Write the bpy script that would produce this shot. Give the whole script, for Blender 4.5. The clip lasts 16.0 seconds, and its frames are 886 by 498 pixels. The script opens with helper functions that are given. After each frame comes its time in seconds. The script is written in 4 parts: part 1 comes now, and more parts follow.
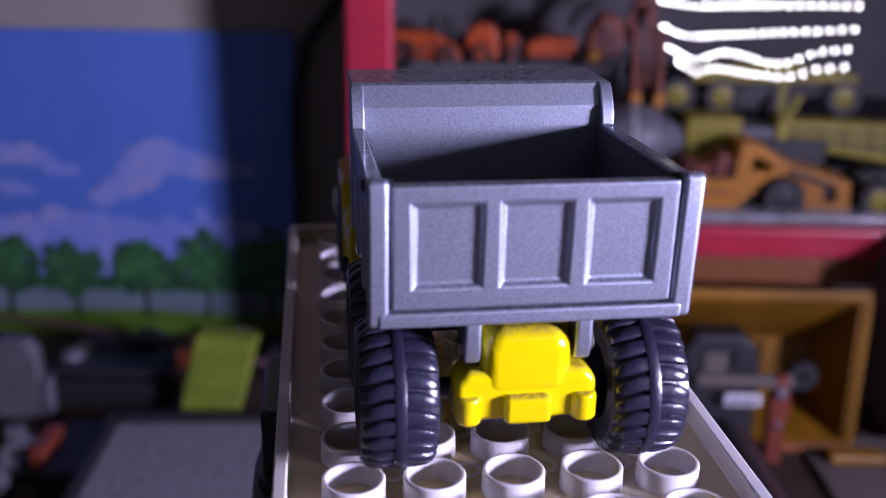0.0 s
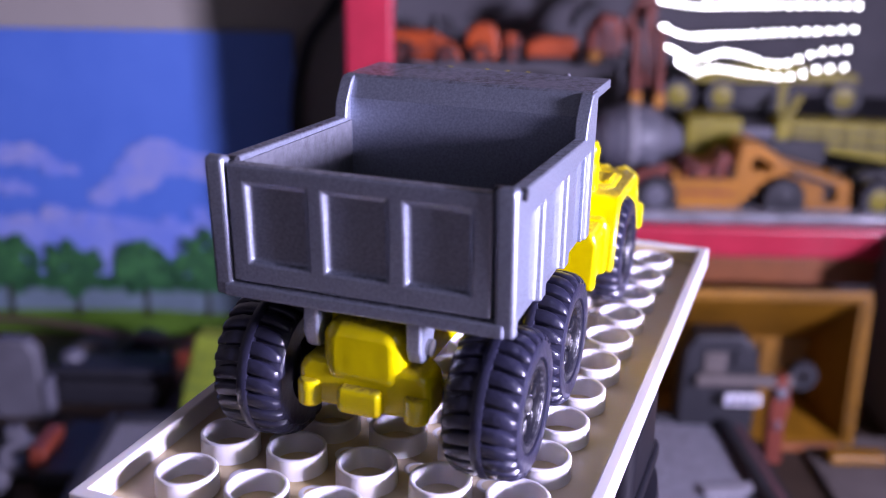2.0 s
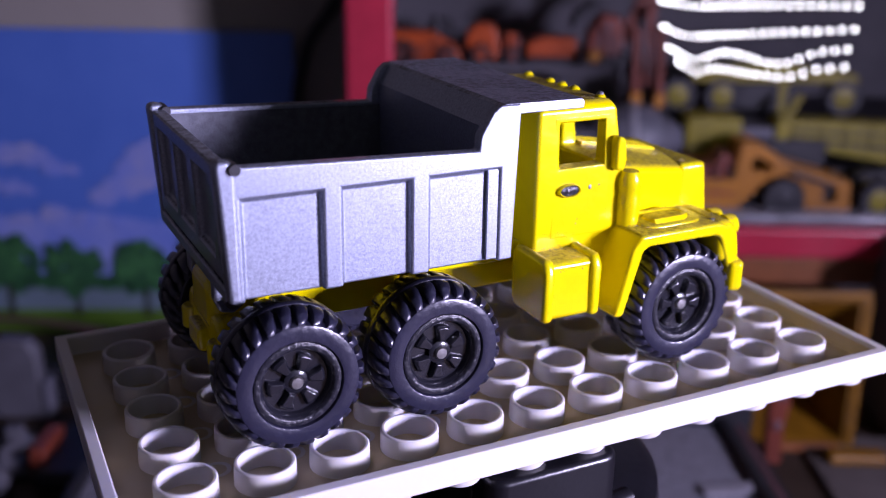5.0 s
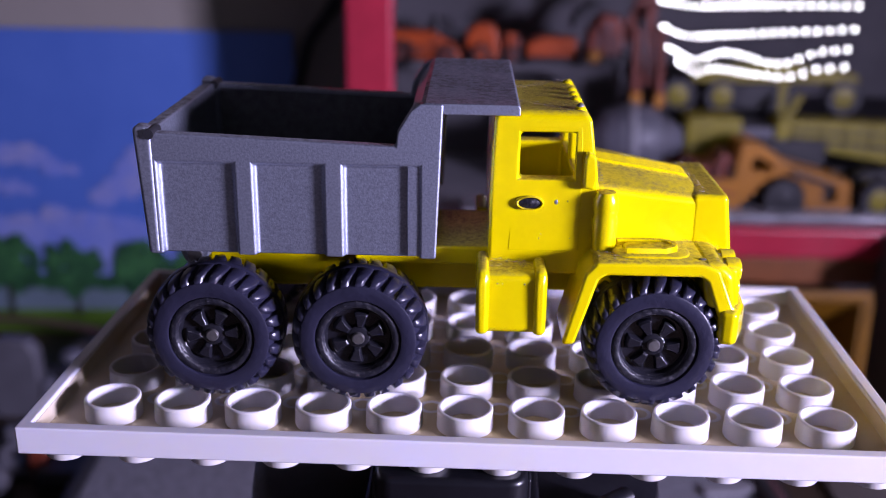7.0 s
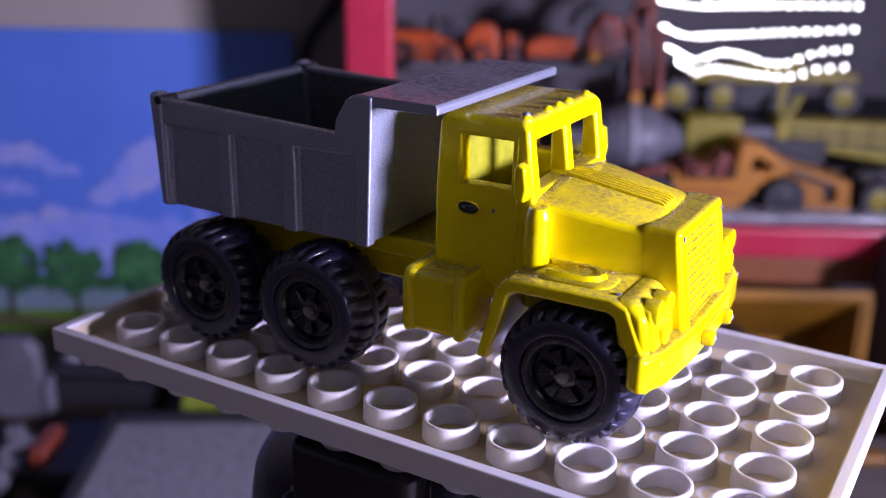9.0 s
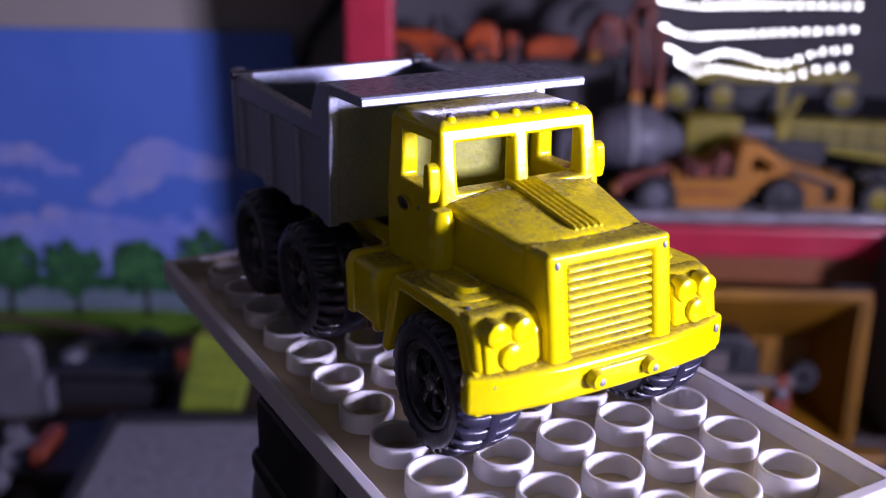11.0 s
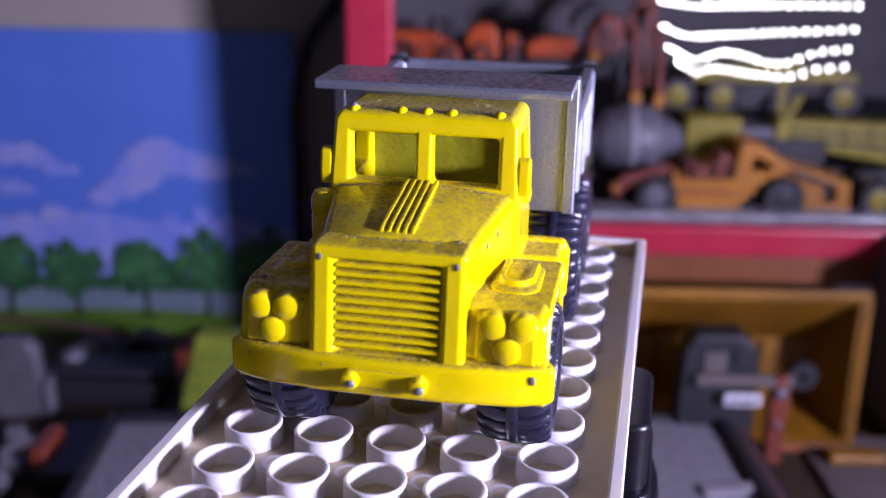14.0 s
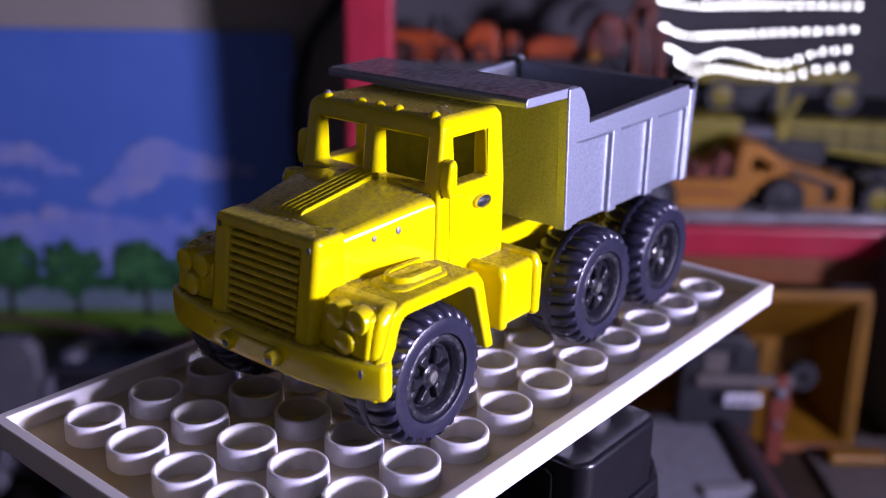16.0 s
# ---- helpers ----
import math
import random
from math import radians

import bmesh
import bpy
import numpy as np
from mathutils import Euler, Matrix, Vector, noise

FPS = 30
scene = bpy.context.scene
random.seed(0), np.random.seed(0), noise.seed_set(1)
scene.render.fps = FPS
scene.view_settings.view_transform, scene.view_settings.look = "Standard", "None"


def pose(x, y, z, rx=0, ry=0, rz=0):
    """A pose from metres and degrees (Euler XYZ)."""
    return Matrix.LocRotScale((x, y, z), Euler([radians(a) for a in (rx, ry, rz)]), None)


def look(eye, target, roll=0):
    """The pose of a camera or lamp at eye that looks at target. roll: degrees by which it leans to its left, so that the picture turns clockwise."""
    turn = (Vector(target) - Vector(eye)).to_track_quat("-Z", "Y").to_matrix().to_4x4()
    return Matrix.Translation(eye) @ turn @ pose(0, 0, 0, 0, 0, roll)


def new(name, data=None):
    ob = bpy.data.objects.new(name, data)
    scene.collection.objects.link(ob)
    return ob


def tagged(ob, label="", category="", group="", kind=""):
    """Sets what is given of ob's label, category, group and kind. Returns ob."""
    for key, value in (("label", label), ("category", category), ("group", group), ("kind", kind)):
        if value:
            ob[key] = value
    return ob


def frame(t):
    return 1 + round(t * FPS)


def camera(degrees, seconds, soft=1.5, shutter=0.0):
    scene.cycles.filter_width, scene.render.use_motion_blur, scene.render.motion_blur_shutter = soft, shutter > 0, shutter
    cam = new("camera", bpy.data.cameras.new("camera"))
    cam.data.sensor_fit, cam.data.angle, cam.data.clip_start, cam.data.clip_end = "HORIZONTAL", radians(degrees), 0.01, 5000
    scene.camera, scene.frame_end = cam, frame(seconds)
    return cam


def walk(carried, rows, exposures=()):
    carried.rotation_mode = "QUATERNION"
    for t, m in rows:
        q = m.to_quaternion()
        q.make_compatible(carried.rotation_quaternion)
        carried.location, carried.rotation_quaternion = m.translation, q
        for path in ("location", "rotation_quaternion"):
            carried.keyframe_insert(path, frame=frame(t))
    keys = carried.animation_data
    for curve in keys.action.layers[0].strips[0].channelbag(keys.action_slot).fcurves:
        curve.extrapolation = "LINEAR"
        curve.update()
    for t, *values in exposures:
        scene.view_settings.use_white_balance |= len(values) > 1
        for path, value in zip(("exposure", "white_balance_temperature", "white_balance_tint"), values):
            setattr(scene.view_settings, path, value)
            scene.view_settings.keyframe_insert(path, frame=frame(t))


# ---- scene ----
# Lengths below are in millimetres unless they end in _M; MM turns them into metres.
MM = 0.001
LIFT = 112.0          # height of the plate's upper rim above the table
AXIS = (-1.34, 1.49)  # turning axis in the plate's own plan

# ---- camera ----
cam = camera(47.47, 16.0, 1.0, 0.0)
cam.data.dof.use_dof = True
cam.data.dof.focus_distance = 0.108
cam.data.dof.aperture_fstop = 22.0
EYE_M = Vector((0.0, -0.11785, 0.05457 + LIFT * MM))
GAZE = Vector((-0.016697, 0.941459, -0.336712))
STAND = look(EYE_M, EYE_M + GAZE, 0.81)
walk(cam, [(0.0, STAND), (16.0, STAND)],
     exposures=[(0.0, 0.05), (0.5, 0.4), (1.0, 0.88), (1.5, 0.95), (2.0, 0.9), (2.5, 0.76), (3.0, 0.46), (3.5, 0.05), (4.0, -0.2),
                (6.5, -0.2), (7.0, 0.05), (7.5, 0.2), (8.0, 0.38), (8.5, 0.52), (9.0, 0.6), (11.5, 0.0), (12.0, 0.05), (12.5, 0.15),
                (13.0, 0.25), (13.5, 0.4), (14.0, 0.45), (14.5, 0.4), (15.0, 0.3), (15.5, 0.1), (16.0, -0.05)])

# ---- world and light ----
world = bpy.data.worlds.new("room_light")
scene.world = world
world.use_nodes = True
bgn = world.node_tree.nodes["Background"]
bgn.inputs["Color"].default_value = (1.0, 0.88, 0.78, 1)
bgn.inputs["Strength"].default_value = 0.05

# bright LED panel beside the turntable: low, cool and hard
key = bpy.data.lights.new("led_panel_light", "AREA")
key.shape, key.size, key.size_y = "RECTANGLE", 0.09, 0.05
key.energy = 5.0
key.color = (0.69, 0.625, 1.0)
new("led_panel_light", key).matrix_world = look((0.312, -0.162, 0.175), (0.0, -0.200, 0.125))

# dim unseen fill lamp, added above, behind and right of the camera
dim = bpy.data.lights.new("added_fill_light", "AREA")
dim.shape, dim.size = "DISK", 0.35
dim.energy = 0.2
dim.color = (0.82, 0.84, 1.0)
new("added_fill_light", dim).matrix_world = look((0.42, -0.60, 0.66), (-0.03, 0.0, 0.1))


# ---- materials ----
def material(name, color, rough=0.5, metal=0.0, grain=0.0, scale=200.0, bump=0.0, bump_scale=600.0, coat=0.0,
             color2=None, spec=0.5, coords="Object"):
    m = bpy.data.materials.new(name)
    m.use_nodes = True
    nt = m.node_tree
    b = nt.nodes["Principled BSDF"]
    b.inputs["Roughness"].default_value = rough
    b.inputs["Metallic"].default_value = metal
    b.inputs["Coat Weight"].default_value = coat
    b.inputs["Coat Roughness"].default_value = 0.06
    b.inputs["Specular IOR Level"].default_value = spec
    tc = nt.nodes.new("ShaderNodeTexCoord")
    c2 = color2 if color2 else tuple(max(0.0, c * (1 - grain)) for c in color)
    n1 = nt.nodes.new("ShaderNodeTexNoise")
    n1.inputs["Scale"].default_value, n1.inputs["Detail"].default_value = scale, 6
    n2 = nt.nodes.new("ShaderNodeTexNoise")
    n2.inputs["Scale"].default_value, n2.inputs["Detail"].default_value = scale * 6.3, 3
    add = nt.nodes.new("ShaderNodeMath")
    add.operation = "MULTIPLY_ADD"
    add.inputs[1].default_value = 0.4
    ramp = nt.nodes.new("ShaderNodeValToRGB")
    ramp.color_ramp.elements[0].position, ramp.color_ramp.elements[1].position = 0.42, 0.95
    ramp.color_ramp.elements[0].color = (*color, 1)
    ramp.color_ramp.elements[1].color = (*c2, 1)
    for n in (n1, n2):
        nt.links.new(tc.outputs[coords], n.inputs["Vector"])
    nt.links.new(n2.outputs["Fac"], add.inputs[0])
    nt.links.new(n1.outputs["Fac"], add.inputs[2])
    nt.links.new(add.outputs[0], ramp.inputs["Fac"])
    nt.links.new(ramp.outputs["Color"], b.inputs["Base Color"])
    if bump:
        n3 = nt.nodes.new("ShaderNodeTexNoise")
        n3.inputs["Scale"].default_value, n3.inputs["Detail"].default_value = bump_scale, 4
        bp = nt.nodes.new("ShaderNodeBump")
        bp.inputs["Strength"].default_value, bp.inputs["Distance"].default_value = bump, 0.0002
        nt.links.new(tc.outputs[coords], n3.inputs["Vector"])
        nt.links.new(n3.outputs["Fac"], bp.inputs["Height"])
        nt.links.new(bp.outputs["Normal"], b.inputs["Normal"])
    return m


def dusty(m, dust=(0.25, 0.19, 0.10), low=0.4, amount=0.95, scale=1000.0):
    """Settled dust on what faces up, patchy at two scales, over a finished material."""
    nt = m.node_tree
    b = nt.nodes["Principled BSDF"]
    old = b.inputs["Base Color"].links[0].from_socket
    geo = nt.nodes.new("ShaderNodeNewGeometry")
    sep = nt.nodes.new("ShaderNodeSeparateXYZ")
    nt.links.new(geo.outputs["Normal"], sep.inputs[0])
    tc = nt.nodes.new("ShaderNodeTexCoord")
    n = nt.nodes.new("ShaderNodeTexNoise")
    n.inputs["Scale"].default_value, n.inputs["Detail"].default_value = scale, 8
    n.inputs["Roughness"].default_value = 0.75
    nt.links.new(tc.outputs["Object"], n.inputs["Vector"])
    up = nt.nodes.new("ShaderNodeMapRange")
    up.inputs["From Min"].default_value, up.inputs["From Max"].default_value = low, 1.0
    nt.links.new(sep.outputs["Z"], up.inputs["Value"])
    patch = nt.nodes.new("ShaderNodeMapRange")
    patch.inputs["From Min"].default_value, patch.inputs["From Max"].default_value = 0.42, 0.6
    patch.inputs["To Min"].default_value = 0.3
    nt.links.new(n.outputs["Fac"], patch.inputs["Value"])
    mul = nt.nodes.new("ShaderNodeMath")
    mul.operation = "MULTIPLY"
    nt.links.new(up.outputs[0], mul.inputs[0])
    nt.links.new(patch.outputs[0], mul.inputs[1])
    wide = nt.nodes.new("ShaderNodeTexNoise")
    wide.inputs["Scale"].default_value, wide.inputs["Detail"].default_value = scale / 7, 4
    nt.links.new(tc.outputs["Object"], wide.inputs["Vector"])
    drift = nt.nodes.new("ShaderNodeMapRange")
    drift.inputs["From Min"].default_value, drift.inputs["From Max"].default_value = 0.3, 0.62
    drift.inputs["To Min"].default_value = 0.45
    nt.links.new(wide.outputs["Fac"], drift.inputs["Value"])
    mul3 = nt.nodes.new("ShaderNodeMath")
    mul3.operation = "MULTIPLY"
    nt.links.new(mul.outputs[0], mul3.inputs[0])
    nt.links.new(drift.outputs[0], mul3.inputs[1])
    mul2 = nt.nodes.new("ShaderNodeMath")
    mul2.operation = "MULTIPLY"
    mul2.inputs[1].default_value = amount
    nt.links.new(mul3.outputs[0], mul2.inputs[0])
    mix = nt.nodes.new("ShaderNodeMix")
    mix.data_type = "RGBA"
    mix.inputs["B"].default_value = (*dust, 1)
    nt.links.new(mul2.outputs[0], mix.inputs["Factor"])
    nt.links.new(old, mix.inputs["A"])
    nt.links.new(mix.outputs["Result"], b.inputs["Base Color"])
    rg = nt.nodes.new("ShaderNodeMapRange")
    rg.inputs["To Min"].default_value, rg.inputs["To Max"].default_value = b.inputs["Roughness"].default_value, 0.9
    nt.links.new(mul2.outputs[0], rg.inputs["Value"])
    nt.links.new(rg.outputs[0], b.inputs["Roughness"])
    return m


def glow(name, color, strength):
    m = bpy.data.materials.new(name)
    m.use_nodes = True
    b = m.node_tree.nodes["Principled BSDF"]
    b.inputs["Base Color"].default_value = (*color, 1)
    b.inputs["Emission Color"].default_value = (*color, 1)
    b.inputs["Emission Strength"].default_value = strength
    return m


YELLOW = dusty(material("yellow_enamel", (0.80, 0.655, 0.0003), 0.18, 0, 0.10, 150, 0.35, 420, coat=0.45, spec=0.35), (0.20, 0.145, 0.05), 0.62, 0.95, 1700.0)
LINT = material("beige_lint", (0.36, 0.29, 0.19), 0.95, 0, 0.5, 900)
SHADEYELLOW = material("shade_yellow_paint", (0.30, 0.30, 0.006), 0.5, 0, 0.4, 500, 0.3, 1500)
SILVER = dusty(material("silver_grey_paint", (0.45, 0.49, 0.60), 0.45, 0.85, 0.40, 3800, 0.17, 6000, coat=0.45), (0.05, 0.04, 0.038), 0.5, 0.9)
NEARBLACK = dusty(material("near_black_floor_paint", (0.035, 0.034, 0.036), 0.8, 0.0, 0.5, 500, 0.3, 3000), (0.018, 0.015, 0.014), 0.2, 1.0, 250.0)
INNERSHADE = dusty(material("shade_inner_paint", (0.17, 0.175, 0.20), 0.62, 0.6, 0.45, 900, 0.3, 4000), (0.02, 0.018, 0.016), 0.4, 0.9)
RUBBER = material("black_hard_plastic", (0.020, 0.020, 0.040), 0.30, 0, 0.3, 300, 0.35, 1400, spec=0.7)
RIMBLACK = material("black_rim_plastic", (0.012, 0.012, 0.017), 0.22, 0, 0.3, 300, 0.3, 900, spec=0.7)
SCUFF = material("scuffed_black_plastic", (0.012, 0.012, 0.018), 0.33, 0, 0, 1500, 0.9, 1900, color2=(0.075, 0.073, 0.08))
SCUFF.node_tree.nodes["Color Ramp"].color_ramp.elements[0].position = 0.74
STEEL = material("dull_steel", (0.33, 0.32, 0.31), 0.4, 0.9, 0.3, 800, 0.2, 1500)
CHIP = material("bare_grey_metal", (0.30, 0.29, 0.33), 0.5, 0.5, 0.5, 900)
IVORY = material("white_abs_plastic", (0.655, 0.655, 0.765), 0.33, 0, 0.06, 30, 0.06, 500, color2=(0.70, 0.67, 0.60))
BEIGEYEL = material("beige_yellow_plastic", (0.58, 0.535, 0.47), 0.36, 0, 0, 30, 0.08, 500, color2=(0.56, 0.43, 0.19))
BLACKP = material("black_stand_plastic", (0.007, 0.007, 0.010), 0.32, 0, 0.3, 200, 0.2, 900)
FELT = material("grey_felt", (0.25, 0.25, 0.285), 0.95, 0, 0.6, 420, 1.0, 1200)
BORDER = material("black_border", (0.012, 0.012, 0.016), 0.6, 0, 0.3, 200, 0.3, 900)
REDFRAME = material("red_painted_frame", (0.50, 0.03, 0.062), 0.3, 0, 0.3, 60, 0.1, 300)
WOOD = material("brown_wood", (0.25, 0.08, 0.02), 0.5, 0, 0.5, 40, 0.3, 200)
TABLE = material("dark_wood_table", (0.055, 0.035, 0.022), 0.6, 0, 0.5, 30, 0.3, 200)
WALLP = material("beige_wall_paint", (0.30, 0.275, 0.24), 0.85, 0, 0.08, 20, 0.2, 150)
WHITEWALL = material("pale_wall_paint", (0.34, 0.33, 0.315), 0.85, 0, 0.08, 20, 0.2, 150)
BACKP = material("grey_back_panel", (0.10, 0.096, 0.105), 0.8, 0, 0.3, 30, 0.1, 150)
WHITEP = material("white_plastic", (0.26, 0.255, 0.28), 0.5, 0, 0.3, 60, 0.1, 300)
WRAP = material("crumpled_clear_wrap", (0.34, 0.34, 0.37), 0.22, 0, 0.6, 90, 1.0, 120)
ORANGE = material("orange_plastic", (0.44, 0.068, 0.008), 0.4, 0, 0.4, 70, 0.1, 300)
AMBER = material("amber_plastic", (0.42, 0.165, 0.008), 0.42, 0, 0.45, 60, 0.1, 300)
TOYYEL = material("toy_yellow_plastic", (0.27, 0.225, 0.010), 0.45, 0, 0.4, 60, 0.1, 300)
REDBROWN = material("red_brown_plastic", (0.19, 0.038, 0.02), 0.45, 0, 0.4, 60, 0.1, 300)
DRUM = material("grey_drum_plastic", (0.12, 0.12, 0.145), 0.5, 0, 0.3, 60, 0.1, 300)
DARKP = material("dark_grey_plastic", (0.016, 0.016, 0.020), 0.5, 0, 0.3, 100, 0.1, 300)
LIME = material("lime_foam", (0.20, 0.26, 0.016), 0.8, 0, 0.4, 90, 0.6, 300)
LIMEDOT = material("dark_lime_hole", (0.12, 0.18, 0.02), 0.9, 0, 0.3, 90)
PINK = material("dull_pink_plastic", (0.13, 0.06, 0.065), 0.5, 0, 0.4, 90, 0.2, 300)
BEIGE = material("beige_cardboard", (0.12, 0.10, 0.09), 0.8, 0, 0.4, 60, 0.2, 300)
SKYP = material("printed_sky", (0.056, 0.13, 0.46), 0.45, 0, 0, 9, color2=(0.095, 0.19, 0.57))
CLOUDP = material("printed_cloud", (0.32, 0.32, 0.50), 0.45, 0, 0, 55, color2=(0.12, 0.20, 0.62))
HAZEP = material("printed_low_sky", (0.11, 0.18, 0.56), 0.45, 0, 0, 40, color2=(0.27, 0.31, 0.60))
TREEP = material("printed_foliage", (0.004, 0.026, 0.020), 0.45, 0, 0, 300, color2=(0.06, 0.20, 0.06))
TREEDARK = material("printed_dark_foliage", (0.003, 0.014, 0.012), 0.45, 0, 0, 300, color2=(0.035, 0.13, 0.045))
TRUNKP = material("printed_trunk", (0.03, 0.035, 0.015), 0.45, 0, 0.3, 100)
FIELDP = material("printed_far_field", (0.15, 0.21, 0.25), 0.45, 0, 0.35, 50)
LAWNP = material("printed_lawn", (0.09, 0.18, 0.02), 0.45, 0, 0.4, 70)
OCHRE = material("ochre_plastic", (0.28, 0.128, 0.007), 0.45, 0, 0.5, 50, 0.1, 300)
IVORY.node_tree.nodes["Principled BSDF"].inputs["Subsurface Weight"].default_value = 0.08
IVORY.node_tree.nodes["Principled BSDF"].inputs["Subsurface Radius"].default_value = (1.0, 0.72, 0.25)
IVORY.node_tree.nodes["Principled BSDF"].inputs["Subsurface Scale"].default_value = 0.0022
PALE = material("pale_grey_plastic", (0.11, 0.108, 0.125), 0.5, 0, 0.4, 60, 0.1, 300)
LED = glow("led_reflection_white", (0.93, 0.92, 1.0), 10.0)


# ---- building helpers ----
def box(bm, x0, x1, y0, y1, z0, z1):
    v = [bm.verts.new((x, y, z)) for z in (z0, z1) for x, y in ((x0, y0), (x1, y0), (x1, y1), (x0, y1))]
    for f in ((3, 2, 1, 0), (4, 5, 6, 7), (0, 1, 5, 4), (1, 2, 6, 5), (2, 3, 7, 6), (3, 0, 4, 7)):
        bm.faces.new([v[i] for i in f])
    return bm


def loft(bm, rings, caps=True):
    vs = [[bm.verts.new(p) for p in r] for r in rings]
    n = len(vs[0])
    for a, b in zip(vs, vs[1:]):
        for i in range(n):
            bm.faces.new((a[i], a[(i + 1) % n], b[(i + 1) % n], b[i]))
    if caps:
        bm.faces.new(list(reversed(vs[0])))
        bm.faces.new(vs[-1])
    bmesh.ops.recalc_face_normals(bm, faces=bm.faces)
    return bm


def prism(bm, pts, a, b, along="y"):
    put = {"y": lambda u, v, w: (u, w, v), "x": lambda u, v, w: (w, u, v), "z": lambda u, v, w: (u, v, w)}[along]
    return loft(bm, [[put(u, v, a) for u, v in pts], [put(u, v, b) for u, v in pts]])


def lathe(bm, prof, seg=32, along="y", at=(0, 0, 0), closed=False):
    rings = []
    for r, h in prof:
        ring = []
        for i in range(seg):
            a = 2 * math.pi * i / seg
            c, s = r * math.cos(a), r * math.sin(a)
            p = {"y": (c, h, s), "z": (c, s, h), "x": (h, c, s)}[along]
            ring.append((p[0] + at[0], p[1] + at[1], p[2] + at[2]))
        rings.append(ring)
    if closed:
        rings.append(rings[0])
        vs = [[bm.verts.new(p) for p in r] for r in rings[:-1]]
        vs.append(vs[0])
        for a, b in zip(vs, vs[1:]):
            for i in range(seg):
                bm.faces.new((a[i], a[(i + 1) % seg], b[(i + 1) % seg], b[i]))
        bmesh.ops.recalc_face_normals(bm, faces=bm.faces)
        return bm
    return loft(bm, rings)


def cyl(bm, at, r, h0, h1, along="z", seg=20, r1=None):
    return lathe(bm, [(r, h0), (r if r1 is None else r1, h1)], seg, along, at)


def dome(bm, at, r, h, along="z", seg=20, steps=5):
    prof = [(r, 0)] + [(r * math.cos(a), h * math.sin(a)) for a in [math.pi / 2 * k / steps for k in range(1, steps)]] + [(r * 0.02, h)]
    return lathe(bm, prof, seg, along, at)


def carve(base, cutters):
    """The bmesh base less each of the cutters in turn."""
    obs = []
    for b in (base, *cutters):
        bmesh.ops.recalc_face_normals(b, faces=b.faces)
        me = bpy.data.meshes.new("carving")
        b.to_mesh(me)
        b.free()
        obs.append(new("carving", me))
    for c in obs[1:]:
        mod = obs[0].modifiers.new("cut", "BOOLEAN")
        mod.operation, mod.solver, mod.object = "DIFFERENCE", "EXACT", c
    deps = bpy.context.evaluated_depsgraph_get()
    deps.update()
    me = bpy.data.meshes.new_from_object(obs[0].evaluated_get(deps))
    out = bmesh.new()
    out.from_mesh(me)
    for o in obs:
        data = o.data
        bpy.data.objects.remove(o)
        bpy.data.meshes.remove(data)
    bpy.data.meshes.remove(me)
    return out


def mesh_of(name, bm, mat, angle=38):
    bmesh.ops.scale(bm, vec=(MM, MM, MM), verts=bm.verts)
    me = bpy.data.meshes.new(name)
    bm.to_mesh(me)
    bm.free()
    me.materials.append(mat)
    me.polygons.foreach_set("use_smooth", [True] * len(me.polygons))
    me.set_sharp_from_angle(angle=radians(angle))
    return me


def part(name, bm, mat, parent=None, label="", bevel=0.0, seg=3, at=None, angle=38):
    ob = new(name, mesh_of(name, bm, mat, angle))
    if bevel:
        mod = ob.modifiers.new("rounded", "BEVEL")
        mod.width, mod.segments, mod.limit_method, mod.angle_limit = bevel * MM, seg, "ANGLE", radians(32)
        mod.harden_normals = True
    if parent:
        ob.parent = parent
    if at:
        ob.location = [c * MM for c in at]
    return tagged(ob, label)


def again(ob, parent, at, turn=0.0):
    """The same mesh once more as an object of its own under parent."""
    o = ob.copy()
    scene.collection.objects.link(o)
    o.parent = parent
    o.location = [c * MM for c in at]
    o.rotation_euler[2] = turn
    return o


def thing(name, at, label, category, group="", kind="", turn=0.0):
    ob = new(name)
    ob.empty_display_size = 0.01
    ob.location = (at[0] * MM, at[1] * MM, (at[2] + LIFT) * MM)
    ob.rotation_euler[2] = radians(turn)
    return tagged(ob, label, category, group, kind)


def bm_():
    return bmesh.new()


# ---- room ----
def build_room():
    table = part("table", box(bm_(), -700, 700, -500, 246, -30, 0), TABLE, bevel=2)
    tagged(table, "dark wooden tabletop under the scattered toys", "table", kind="structure")
    wall = part("wall_back", box(bm_(), -38.5, 1000, 330, 380, -750, 1400), WALLP)
    tagged(wall, "plain beige painted wall behind the display case", "wall", kind="structure")
    jog = part("wall_back_left", box(bm_(), -1000, -38.7, 246.2, 380, -750, 1400), WALLP)
    tagged(jog, "plain beige painted wall behind the scenery sheet", "wall", kind="structure")
    for name, b, m in (("wall_left", (-1050, -1000, -950, 380), WHITEWALL), ("wall_right", (1000, 1050, -950, 380), WHITEWALL), ("wall_front", (-1000, 1000, -950, -900), WHITEWALL)):
        w = part(name, box(bm_(), *b, -750, 1400), m)
        tagged(w, "plain painted wall of the room", "wall", kind="structure")
    tagged(part("ceiling", box(bm_(), -1050, 1050, -950, 380, 1400, 1450), WHITEWALL), "plain pale ceiling of the room", "ceiling", kind="structure")
    tagged(part("floor", box(bm_(), -1050, 1050, -950, 380, -800, -750), WOOD), "brown wooden floor of the room", "floor", kind="structure")


